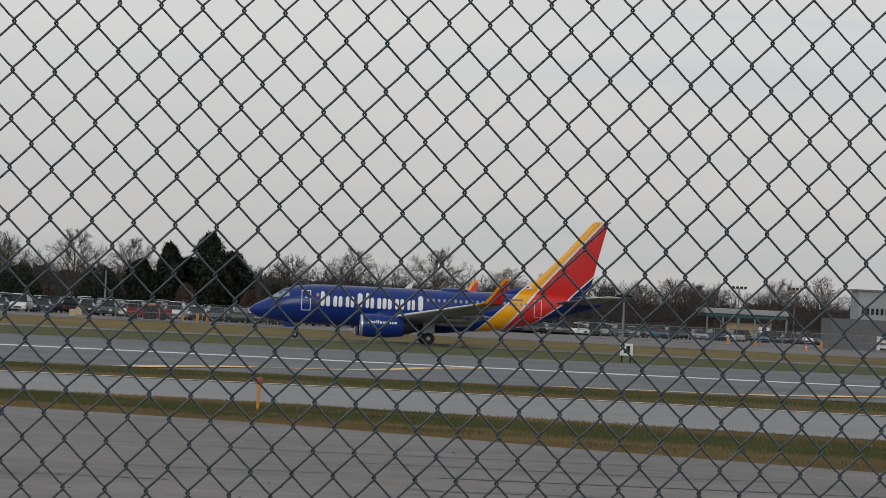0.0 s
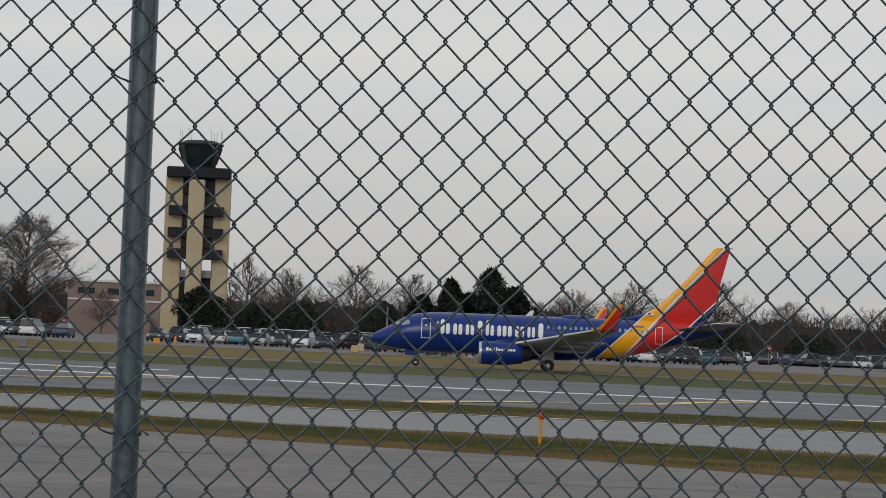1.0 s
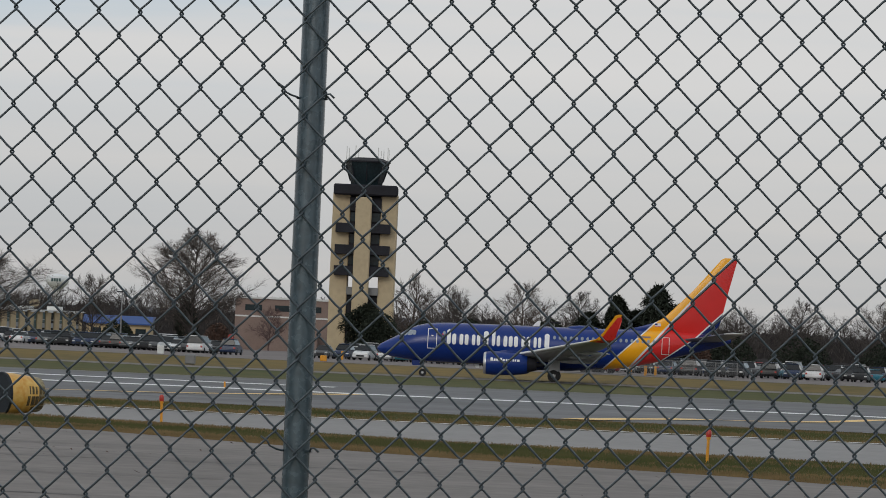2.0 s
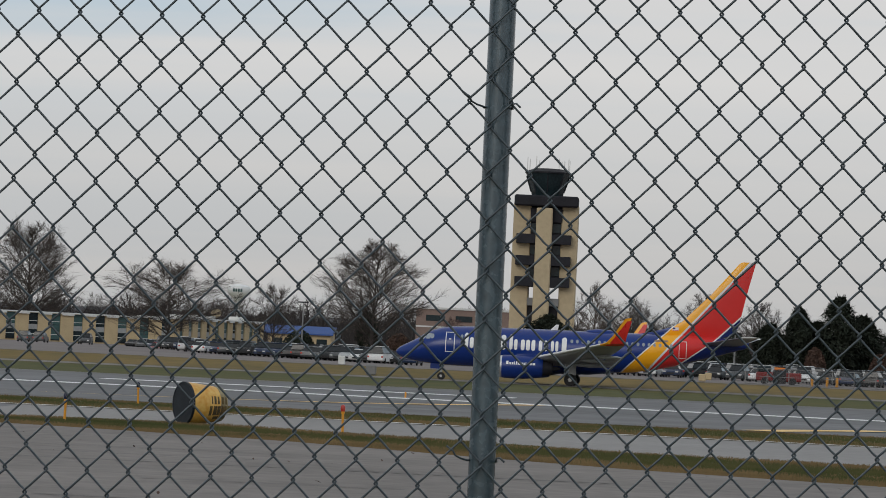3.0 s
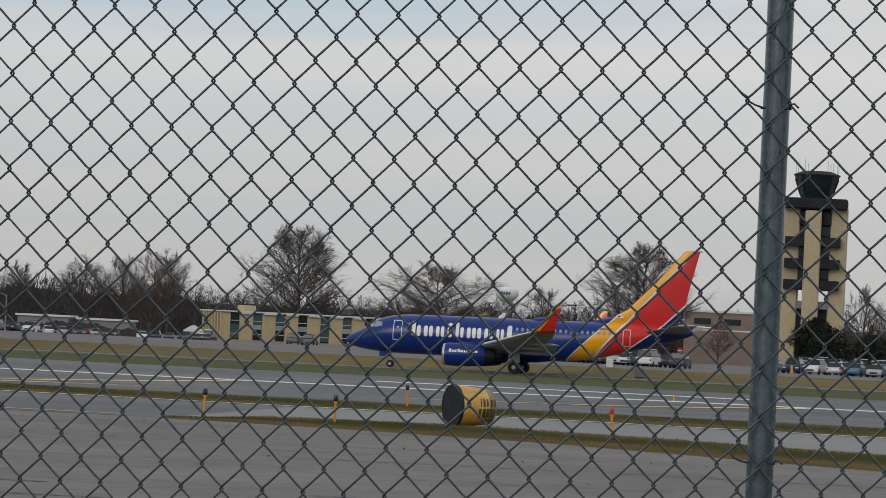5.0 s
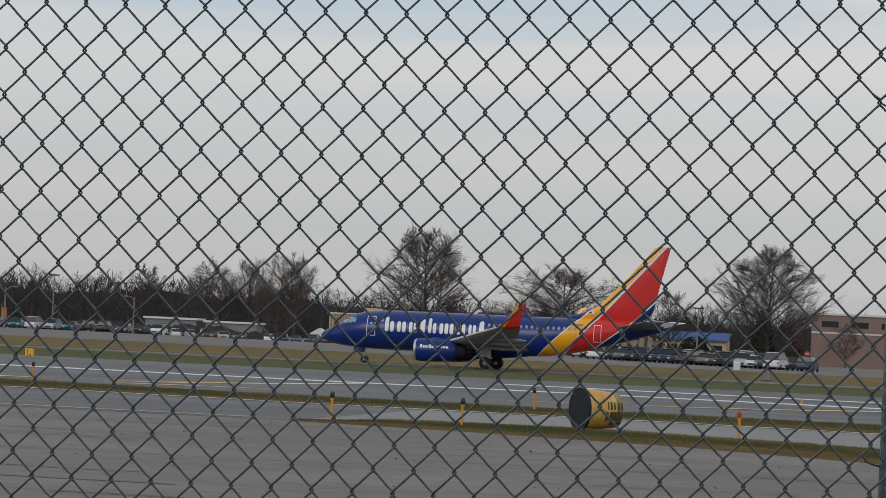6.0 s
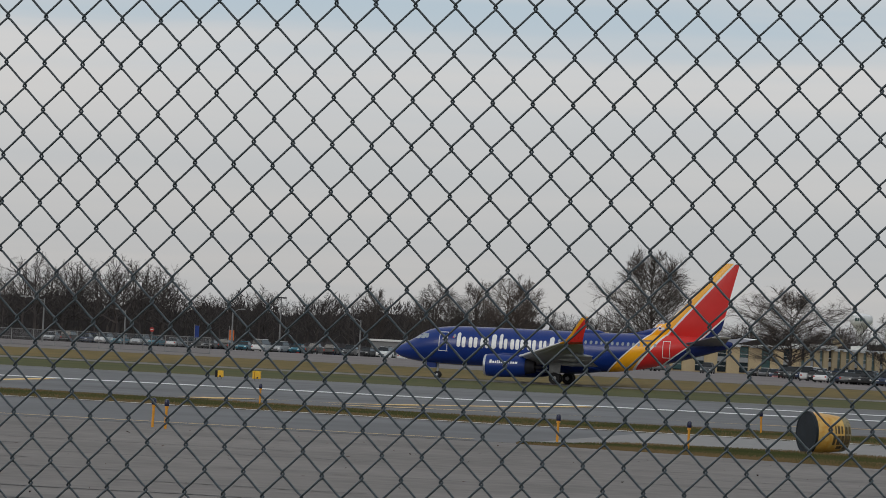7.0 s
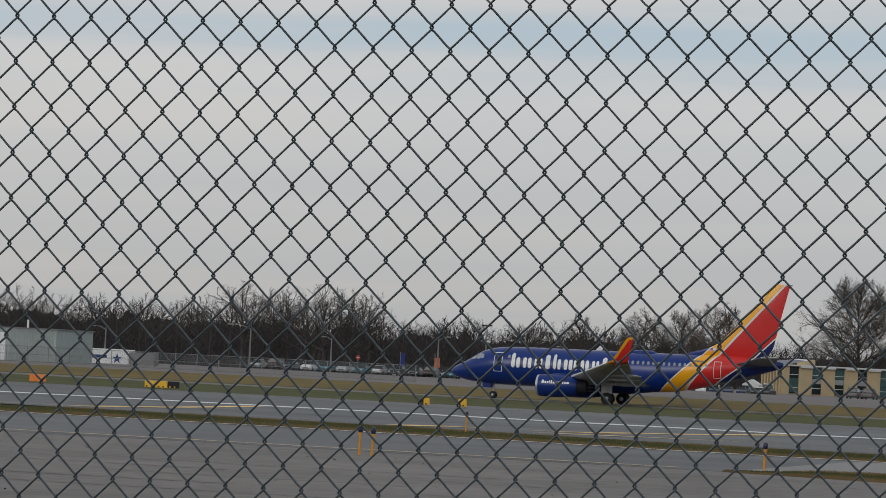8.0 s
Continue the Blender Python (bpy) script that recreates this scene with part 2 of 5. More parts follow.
def strip(name, material, near, far, x0, x1, nx, ny, lift, parent=None, label="", category="", thick=0.0):
    """A paved or grassed sheet between two edges y(x), lying on the field."""
    vs, fs = [], []
    for i in range(nx + 1):
        x = x0 + (x1 - x0) * i / nx
        a, b = near(x), far(x)
        for j in range(ny + 1):
            y = a + (b - a) * j / ny
            vs.append((x, y, ground_z(y) + lift))
    for i in range(nx):
        for j in range(ny):
            a = i * (ny + 1) + j
            fs.append((a, a + ny + 1, a + ny + 2, a + 1))
    ob = mesh_ob(name, vs, fs, material, parent, smooth=True)
    if label:
        tagged(ob, label, category, kind="structure")
    return ob


def edge(*pts):
    xs, ys = zip(*pts)
    return lambda x: float(np.interp(x, xs, ys))


def line(c0, c1=-0.047):
    return lambda x: c0 + c1 * x


def ribbon(name, pts, width, material, lift, label, category="marking"):
    """A painted line along points on the field."""
    vs, fs = [], []
    dense = []
    for (xa, ya), (xb, yb) in zip(pts, pts[1:]):
        n = max(2, int(math.hypot(xb - xa, yb - ya) / 6))
        dense += [(xa + (xb - xa) * k / n, ya + (yb - ya) * k / n) for k in range(n)]
    dense.append(pts[-1])
    for i, (x, y) in enumerate(dense):
        xa, ya = dense[max(0, i - 1)]
        xb, yb = dense[min(len(dense) - 1, i + 1)]
        l = math.hypot(xb - xa, yb - ya)
        nx, ny = -(yb - ya) / l * width / 2, (xb - xa) / l * width / 2
        for s in (-1, 1):
            yy = y + s * ny
            vs.append((x + s * nx, yy, ground_z(yy) + lift))
    for i in range(len(dense) - 1):
        fs.append((2 * i, 2 * i + 2, 2 * i + 3, 2 * i + 1))
    return tagged(mesh_ob(name, vs, fs, material), label, category, kind="structure")


# ---------------------------------------------------------------- ground and pavements
def build_ground():
    ys = [-60, -20, 0, 20, 40, 60, 75, 85] + list(range(90, 200, 6)) + [230, 270] + list(range(276, 346, 7)) + list(range(370, 412, 2)) + [420, 436, 500, 560] + list(range(600, 705, 10)) + [1200, 2500, 5000]
    xs = [-5000, -2000, -800, -400, -200, -120, -60, -30, 0, 30, 60, 120, 200, 400, 800, 2000, 5000]
    vs = [(x, y, ground_z(y)) for x in xs for y in ys]
    n = len(ys)
    fs = [(i * n + j, (i + 1) * n + j, (i + 1) * n + j + 1, i * n + j + 1) for i in range(len(xs) - 1) for j in range(n - 1)]
    tagged(mesh_ob("ground", vs, fs, M["grass"], smooth=True), "level airfield grass, green fading to straw", "ground", kind="structure")


ISLAND_NEAR = edge((-13, 70.2), (-9.6, 68.6), (-5.5, 65.8), (-2, 61.5), (0.2, 59), (4.4, 56), (7.9, 51.2), (11, 47.6), (20, 40))
ISLAND_FAR = edge((-13, 70.6), (-11.8, 74.2), (-10.2, 75.6), (-8.4, 75.6), (-3.9, 72.4), (0.2, 68.8), (5, 67.4), (10, 64.4), (14, 62), (22, 58))
STRIP_NEAR = edge((-60, 94), (-34, 90.4), (-27, 89.6), (-17, 86.8), (-7, 85.3), (0.2, 83.4), (6.4, 83), (12.5, 81.6), (18.3, 79.5), (40, 73))
STRIP_FAR = edge((-70, 118), (-45, 113), (-35, 109), (-20, 99.5), (0, 97), (22, 96), (60, 94))


def build_pavements():
    strip("pavement", M["asphalt"], lambda x: 8.0, ISLAND_NEAR_OR_TAXI, -60, 20, 160, 20, 0.02, None,
          "worn grey asphalt apron beside the fence", "pavement")
    strip("taxiway_near", M["concrete"], ISLAND_FAR_OR_TAXI, STRIP_NEAR, -13, 40, 100, 8, 0.024, None,
          "pale concrete taxiway between two grass verges", "taxiway")
    strip("taxiway_side", M["runway"], TAXI_SEAM, STRIP_NEAR, -60, -13, 80, 8, 0.024, None,
          "blue-grey asphalt taxiway along the verge", "taxiway")
    strip("runway", M["runway"], STRIP_FAR, line(256), -400, 400, 320, 24, 0.03, None,
          "dark grey asphalt runway with painted lines", "runway")
    strip("taxiway_far", M["asphalt"], line(355), line(372), -500, 500, 20, 4, 0.03, None,
          "far grey taxiway on which the airliner rolls", "taxiway")
    strip("verge", M["dry"], line(375), line(398), -500, 500, 20, 16, 0.02, None, "straw-coloured grass verge before the parking lot", "verge")
    strip("parking_lot", M["lot"], line(399), line(1000, 0.0), -420, 400, 20, 220, 0.02, None, "grey asphalt of a large parking lot", "parking lot")


def ISLAND_NEAR_OR_TAXI(x):
    return ISLAND_NEAR(x) if x > -13 else 70.4 + (-13 - x) * 0.02


def ISLAND_FAR_OR_TAXI(x):
    return ISLAND_FAR(x)


def TAXI_SEAM(x):
    return 70.4 + (-13 - x) * 0.02


build_ground()
build_pavements()
ribbon("runway_edge_line", [(-400, 203.75 + 18.8), (400, 203.75 - 18.8)], 3.4, M["white_line"], 0.05, "white painted runway edge line")
ribbon("runway_line", [(-30, 228.5), (-6, 227)], 3.4, M["white_line"], 0.05, "short white painted runway line")
for pts in ([(3.4, 97.0), (6.7, 112), (11.7, 153), (14.7, 166.5), (20.8, 191), (24.9, 200.5)], [(14, 97), (19.2, 98.8), (22.5, 105), (27.1, 118), (36, 150), (47, 190)],
            [(-25, 108), (-21, 140), (-16.5, 168), (-11.5, 181), (-4.2, 202)], [(-29, 107), (-34, 140), (-37, 176), (-33.5, 202.5)],
            [(-45, 113.5), (-48, 125), (-60, 172), (-63, 203)]):
    ribbon("lead_off_line", pts, 0.95, M["yellow_line"], 0.05, "faded yellow painted taxi lead-off line")
ribbon("pavement_edge_line", [(-60, 93.8), (-34, 90.2), (-27, 89.4), (-17, 86.6), (-7, 85.1), (0.2, 83.2), (6.4, 82.8), (12.5, 81.4), (18.3, 79.3), (39, 73.2)],
       0.35, M["white_line"], 0.04, "thin white line along the taxiway edge")
ribbon("runway_far_edge_line", [(-400, 254.5 + 18.8), (400, 254.5 - 18.8)], 0.9, M["concrete"], 0.05, "pale joint along the runway's far edge")
ribbon("taxi_guide_line", [(-60, 72.5), (-30, 72), (-14, 71.2)], 0.18, M["yellow_line"], 0.04, "worn orange-yellow taxi guide line")

# ---------------------------------------------------------------- chain-link fence
FENCE_Y, CELL_W, CELL_H = 6.881, 0.07213, 0.08437
KNOT_X, KNOT_Z, LEAN = 0.626, 2.168, -0.0187
# how the stretched mesh sags and creeps along the fence, in metres
SAG_X, SAG_ALONG, SAG_UP = (-2.55, -1.69, -1.2, -0.63, 0.15, 1.45), (-0.0038, -0.0046, -0.0028, -0.0015, 0.0027, 0.0015), (0.0069, 0.0052, 0.0041, 0.0051, 0.0052, -0.0047)


def build_fence():
    fence = empty("chain_link_fence", pose(0, FENCE_Y, 0))
    tagged(fence, "weathered galvanised chain-link fence with a steel pipe post", "fence")
    rows = 31
    e, r, dep = 0.0028, 0.00205, 0.0025
    pts = []
    for k in range(rows * 2):
        z, up = k * CELL_H / 2, k % 2 == 0
        x0, x1 = (-e, CELL_W / 2 + e) if up else (CELL_W / 2 + e, -e)
        y = -dep if up else dep
        s = 1 if up else -1
        pts.append((x0, 0.0, z))
        pts.append((x0 + s * 0.0022, y * 0.8, z + 0.0036))
        for q in (0.3, 0.55, 0.8):
            bow = 0.0011 * math.sin(q * math.pi * 2) * (1 if up else 1.6)
            pts.append((x0 + (x1 - x0) * q + bow * 0.7, y, z + CELL_H / 2 * q + bow * s))
        pts.append((x1 - s * 0.0022, y * 0.8, z + CELL_H / 2 - 0.0036))
    vs, fs = tube_arrays(pts, [r] * len(pts), 6)
    vs = [(v[0] + LEAN * v[2], v[1], v[2]) for v in vs]
    me = bpy.data.meshes.new("wire")
    me.from_pydata([tuple(v) for v in vs], [], fs)
    me.materials.append(M["galv"])
    for p in me.polygons:
        p.use_smooth = True
    z_base = KNOT_Z - 25 * CELL_H
    for i in range(-75, 40):
        for odd in (0, 1):
            ob = new("wire", me)
            ob.parent = fence
            x = KNOT_X + (i + odd * 0.5) * CELL_W
            z = z_base + (CELL_H / 2 if odd else 0.0)
            x -= LEAN * (KNOT_Z - z_base)
            wob = 0.0012 * math.sin(i * 1.7 + odd) + 0.003 * math.sin(i * 0.11)
            x += float(np.interp(x + LEAN * (KNOT_Z - z_base), SAG_X, SAG_ALONG))
            z += float(np.interp(x, SAG_X, SAG_UP))
            ob.location = (x + LEAN * (z - z_base), wob * 0.6, z + 0.002 * (i + odd * 0.5) * CELL_W + 0.0008 * math.sin(i * 0.23))
    for x in (-0.262 - 3.05, -0.262, -0.262 + 3.05):
        bm = lathe([(0.0235, -0.3), (0.0235, 2.62), (0.027, 2.62), (0.027, 2.66), (0.016, 2.70), (0.004, 2.715)], 24)
        post = part("post", bm, M["post"], fence, "weathered galvanised pipe post", smooth=True)
        post.location = (x, 0.0285, 0)
        for z in (2.168, 1.55, 0.9):
            tie = [(-0.062, -0.004, z + 0.018), (-0.050, -0.006, z + 0.010), (-0.046, -0.002, z + 0.002), (-0.036, 0.002, z - 0.003), (-0.0245, 0.012, z - 0.006), (-0.0262, 0.03, z - 0.006),
                   (-0.015, 0.05, z - 0.006), (0.0, 0.0545, z - 0.006), (0.015, 0.05, z - 0.006), (0.0262, 0.03, z - 0.006), (0.0245, 0.010, z - 0.006),
                   (0.026, -0.004, z), (0.032, -0.005, z + 0.001), (0.040, -0.005, z - 0.006)]
            v2, f2 = tube_arrays(tie, [0.0019] * len(tie), 6)
            t = mesh_ob("tie_wire", v2, f2, M["galv"], fence, True, "twisted steel tie wire")
            t.location = (x, 0, 0)
    return fence


build_fence()

# ---------------------------------------------------------------- airliner
SECT = np.array([  # x aft of the nose, belly, crown, half width
    (0.0, 2.43, 2.47, 0.02), (0.12, 2.20, 2.68, 0.26), (0.35, 2.02, 2.88, 0.48), (0.8, 1.84, 3.14, 0.80), (1.5, 1.67, 3.50, 1.14), (2.1, 1.57, 3.84, 1.36),
    (2.7, 1.50, 4.25, 1.53), (3.4, 1.44, 4.62, 1.67), (4.4, 1.38, 4.88, 1.80), (5.6, 1.35, 5.01, 1.87), (7, 1.34, 5.06, 1.88), (14, 1.34, 5.08, 1.88),
    (20, 1.34, 5.08, 1.88), (22.0, 1.46, 5.10, 1.86), (24.0, 1.78, 5.12, 1.76), (26, 2.25, 5.14, 1.55), (28, 2.80, 5.12, 1.24), (30, 3.38, 5.04, 0.84),
    (31.3, 3.80, 4.95, 0.52), (32.3, 4.12, 4.80, 0.24), (32.6, 4.3, 4.7, 0.10)])


def body_at(x):
    return [float(np.interp(x, SECT[:, 0], SECT[:, k])) for k in (1, 2, 3)]


def side_y(x, z, off=0.008):
    b, c, hw = body_at(x)
    zc, hh = (b + c) / 2, (c - b) / 2
    return -(hw * math.sqrt(max(0.0, 1 - ((z - zc) / hh) ** 2)) + off)


def livery():
    """Blue paint, then golden yellow, red and blue again towards the tail, with white pinstripes."""
    m = bpy.data.materials.new("airliner_livery_paint")
    m.use_nodes = True
    nt = m.node_tree
    N, L = nt.nodes.new, nt.links.new
    bsdf = nt.nodes["Principled BSDF"]
    bsdf.inputs["Roughness"].default_value = 0.27
    bsdf.inputs["Specular IOR Level"].default_value = 0.40
    tc, sep = N("ShaderNodeTexCoord"), N("ShaderNodeSeparateXYZ")
    L(tc.outputs["Object"], sep.inputs[0])

    def math_node(op, a, b):
        n = N("ShaderNodeMath"); n.operation = op
        for i, v in enumerate((a, b)):
            if isinstance(v, (int, float)):
                n.inputs[i].default_value = v
            else:
                L(v, n.inputs[i])
        return n.outputs[0]

    x, z = sep.outputs[0], sep.outputs[2]

    def band(x_at, z_at, s_low, z_turn, s_high):
        lo = math_node("MULTIPLY", math_node("MINIMUM", math_node("SUBTRACT", z, z_at), z_turn - z_at), s_low)
        hi = math_node("MULTIPLY", math_node("MAXIMUM", math_node("SUBTRACT", z, z_turn), 0.0), s_high)
        return math_node("SUBTRACT", x, math_node("ADD", math_node("ADD", lo, hi), x_at))

    noise_n = N("ShaderNodeTexNoise"); noise_n.inputs["Scale"].default_value = 0.8; noise_n.inputs["Detail"].default_value = 5
    L(tc.outputs["Object"], noise_n.inputs["Vector"])
    blue, yellow, red, white = (0.005, 0.029, 0.185, 1), (0.92, 0.41, 0.010, 1), (0.64, 0.028, 0.026, 1), (0.72, 0.72, 0.72, 1)
    col = None
    for (args, w, colr, nxt) in (((21.0, 1.5, 1.05, 6.6, 0.6), 0.08, yellow, blue), ((23.4, 1.7, 0.86, 4.6, 0.88), 0.12, red, None), ((25.75, 2.0, 1.38, 4.6, 1.02), 0.09, (0.005, 0.017, 0.11, 1), None)):
        s = band(*args)
        for thr, cc in ((-w, white), (w, colr)):
            mx = N("ShaderNodeMix"); mx.data_type = "RGBA"
            L(math_node("GREATER_THAN", s, thr), mx.inputs[0])
            if col is None:
                mx.inputs[6].default_value = blue
            else:
                L(col, mx.inputs[6])
            mx.inputs[7].default_value = cc
            col = mx.outputs[2]
    dirt = N("ShaderNodeMix"); dirt.data_type, dirt.blend_type = "RGBA", "MULTIPLY"
    dirt.inputs[0].default_value = 0.35
    L(col, dirt.inputs[6])
    rr = N("ShaderNodeValToRGB"); L(noise_n.outputs["Fac"], rr.inputs[0])
    rr.color_ramp.elements[0].color, rr.color_ramp.elements[1].color = (0.6, 0.6, 0.62, 1), (1, 1, 1, 1)
    L(rr.outputs[0], dirt.inputs[7])
    L(dirt.outputs[2], bsdf.inputs["Base Color"])
    return m


def lift_surface(name, outline, material, parent, label="", n=9):
    """A wing-like body lofted through (leading x, trailing x, y, z, thickness) stations."""
    vs, fs = [], []
    prof = [(0, 0), (0.02, 0.5), (0.1, 0.85), (0.3, 1.0), (0.6, 0.7), (0.85, 0.3), (1, 0.02)]
    loop = [(u, t) for u, t in prof] + [(u, -t * 0.8) for u, t in prof[-2:0:-1]]
    for st in outline:
        xl, xt, y, z, th = st[:5]
        vert = len(st) > 5
        for u, t in loop:
            px = xl + (xt - xl) * u
            vs.append((px, y + t * th / 2, z) if vert else (px, y, z + t * th / 2))
    k = len(loop)
    for i in range(len(outline) - 1):
        for j in range(k):
            fs.append((i * k + j, i * k + (j + 1) % k, (i + 1) * k + (j + 1) % k, (i + 1) * k + j))
    fs.append(tuple(range(k))); fs.append(tuple(range((len(outline) - 1) * k, len(outline) * k)))
    bm = bmesh.new()
    bv = [bm.verts.new(v) for v in vs]
    for f in fs:
        try:
            bm.faces.new([bv[i] for i in f])
        except ValueError:
            pass
    bmesh.ops.recalc_face_normals(bm, faces=bm.faces)
    return part(name, bm, material, parent, label, smooth=True)


def plate(name, x0, x1, z0, z1, material, parent, rad=0.0, off=0.008, rows=8, label="", side=-1, slant=0.0):
    """A painted or glazed patch that follows the fuselage's side, with rounded corners."""
    vs, fs = [], []
    for i in range(rows + 1):
        u = i / rows
        z = z0 + (z1 - z0) * u
        d = min(z - z0, z1 - z)
        inset = 0.0 if d >= rad or rad == 0 else rad - math.sqrt(max(0.0, rad * rad - (rad - d) ** 2))
        for k in range(4):
            x = x0 + inset + (x1 - x0 - 2 * inset) * k / 3 + slant * (z - z0)
            vs.append((x, -side * side_y(x, z, off), z))
    for i in range(rows):
        for k in range(3):
            a = i * 4 + k
            fs.append((a, a + 1, a + 5, a + 4) if side < 0 else (a, a + 4, a + 5, a + 1))
    return mesh_ob(name, vs, fs, material, parent, True, label)


def ring_plate(name, x0, x1, z0, z1, w, material, parent, side=-1, label=""):
    """A thin painted outline of a door on the fuselage's side."""
    vs, fs = [], []
    path = []
    n = 8
    for k in range(n + 1):
        path.append((x0, z0 + (z1 - z0) * k / n, 1, 0))
    for k in range(4):
        path.append((x0 + (x1 - x0) * k / 3, z1, 0, -1))
    for k in range(n + 1):
        path.append((x1, z1 - (z1 - z0) * k / n, -1, 0))
    for k in range(4):
        path.append((x1 - (x1 - x0) * k / 3, z0, 0, 1))
    for x, z, ix, iz in path:
        for s in (0, 1):
            xx, zz = x + s * w * ix, z + s * w * iz
            vs.append((xx, -side * side_y(xx, zz, 0.01), zz))
    k = len(path)
    for i in range(k):
        a, b = 2 * i, 2 * ((i + 1) % k)
        fs.append((a, b, b + 1, a + 1))
    return mesh_ob(name, vs, fs, material, parent, False, label)


WHEELS = []


def wheel_part(parent, x, y, r, w):
    prof = [(r * 0.55, -w / 2), (r * 0.9, -w / 2), (r, -w * 0.3), (r, w * 0.3), (r * 0.9, w / 2), (r * 0.55, w / 2)]
    wh = part("wheel", lathe(prof, 20, "y"), M["black"], parent, "black rubber aircraft tyre", smooth=False)
    wh.location = (x, y, r)
    rim = lathe([(0.0, -w * 0.52), (r * 0.2, -w * 0.56), (r * 0.5, -w * 0.45), (r * 0.56, -w * 0.5), (r * 0.56, w * 0.5), (r * 0.3, w * 0.45)], 16, "y", cap=True)
    part("rim", rim, M["hub"], wh, "pale grey wheel hub")
    for k in range(5):
        a = 2 * math.pi * k / 5
        bm = lathe([(r * 0.07, -w * 0.57), (r * 0.07, -w * 0.40)], 6, "y")
        h = part("hub_hole", bm, M["black"], wh)
        h.location = (r * 0.35 * math.cos(a), 0, r * 0.35 * math.sin(a))
    WHEELS.append((wh, x, y, r))
    return wh


def build_airliner():
    plane = empty("airliner")
    tagged(plane, "twin-engine jet airliner in blue, yellow and red livery, taxiing", "airplane")
    paint = livery()
    xs = np.unique(np.concatenate([np.linspace(0, 1, 9) ** 1.6 * 1.5, np.linspace(1.5, 6, 16), np.linspace(6, 32.6, 60)]))
    vs, fs = [], []
    n = 40
    for x in xs:
        b, c, hw = body_at(x)
        zc, hh = (b + c) / 2, (c - b) / 2
        for k in range(n):
            a = 2 * math.pi * k / n
            vs.append((x, hw * math.cos(a), zc + hh * math.sin(a)))
    for i in range(len(xs) - 1):
        for k in range(n):
            fs.append((i * n + k, (i + 1) * n + k, (i + 1) * n + (k + 1) % n, i * n + (k + 1) % n))
    fs.append(tuple(range(n))); fs.append(tuple(range((len(xs) - 1) * n, len(xs) * n))[::-1])
    bm = bmesh.new()
    bv = [bm.verts.new(v) for v in vs]
    for f in fs:
        bm.faces.new([bv[i] for i in f])
    bmesh.ops.recalc_face_normals(bm, faces=bm.faces)
    part("fuselage", bm, paint, plane, "glossy blue fuselage with diagonal yellow and red bands at the tail", smooth=True)
    # fin with its long dorsal fillet
    lift_surface("vertical_fin", [(21.9, 29.9, 0, 4.98, 0.12, 1), (23.4, 30.9, 0, 5.26, 0.26, 1), (24.7, 31.3, 0, 5.62, 0.36, 1), (25.6, 31.5, 0, 5.92, 0.42, 1), (26.4, 31.65, 0, 6.38, 0.46, 1),
                                  (28.95, 32.2, 0, 8.97, 0.34, 1), (31.45, 32.92, 0, 11.95, 0.20, 1), (31.75, 32.9, 0, 12.1, 0.08, 1)], paint, plane, "swept fin, yellow leading edge and red rudder")
    bm = bmesh.new(); add_box(bm, (32.6, -0.06, 12.0), (33.15, 0.06, 12.12), 0.02)
    part("fin_cap", bm, M["wing"], plane)
    for s in (-1, 1):
        lift_surface("tailplane", [(27.9, 31.9, s * 0.5, 4.35, 0.34), (29.2, 32.3, s * 2.2, 4.55, 0.28), (31.75, 33.45, s * 6.3, 5.06, 0.16)],
                     M["tailgrey"], plane, "dark blue-grey tailplane")
        lift_surface("tailplane_tip", [(31.75, 33.45, s * 6.3, 5.06, 0.16), (32.2, 33.7, s * 7.0, 5.15, 0.14), (32.6, 33.7, s * 7.18, 5.17, 0.06)], M["white"], plane, "white tailplane tip")
        lift_surface("wing", [(10.6, 19.4, s * 1.2, 2.05, 0.95), (11.7, 19.4, s * 1.9, 2.10, 0.95), (14.1, 19.6, s * 5.8, 2.55, 0.62), (17.3, 20.9, s * 11.5, 3.20, 0.38),
                              (20.0, 21.9, s * 16.6, 3.85, 0.22)], M["wing"], plane, "light grey swept wing")
        lift_surface("leading_edge_slat", [(11.5, 12.4, s * 2.0, 2.16, 0.34), (13.85, 14.7, s * 5.8, 2.60, 0.28), (19.8, 20.3, s * 16.5, 3.90, 0.17)], M["white"], plane, "pale leading edge of the wing")
        for x0, y0, z0, l in ((16.8, 4.2, 1.95, 3.6), (17.6, 7.6, 2.40, 3.2), (18.8, 10.6, 2.80, 2.8)):
            f = part("flap_fairing", lathe([(0.02, 0), (0.16, 0.5), (0.2, l * 0.4), (0.12, l * 0.8), (0.01, l)], 10, "x"), M["wing"], plane, smooth=True)
            f.location = (x0, s * y0, z0)
        lift_surface("flap", [(18.9, 20.3, s * 2.0, 1.85, 0.16), (19.2, 20.6, s * 5.8, 2.25, 0.14), (20.3, 21.4, s * 10.2, 2.80, 0.1)], M["wing"], plane, "pale lowered flap")
        # winglet, yellow leading part and red trailing part
        lift_surface("winglet", [(19.7, 21.5, s * 16.6, 3.86, 0.2), (20.3, 21.6, s * 17.2, 4.05, 0.16), (20.9, 21.75, s * 17.5, 4.7, 0.13), (21.9, 22.45, s * 17.85, 6.2, 0.08), (22.2, 22.5, s * 17.87, 6.3, 0.03)],
                     M["paintyellow"], plane, "upturned golden yellow winglet")
        lift_surface("winglet_band", [(20.1, 21.9, s * 16.72, 3.88, 0.26), (20.6, 21.98, s * 17.22, 4.08, 0.22), (21.12, 22.12, s * 17.51, 4.7, 0.19), (22.12, 22.52, s * 17.82, 6.05, 0.12)],
                     M["paintred"], plane, "red trailing part of the winglet")
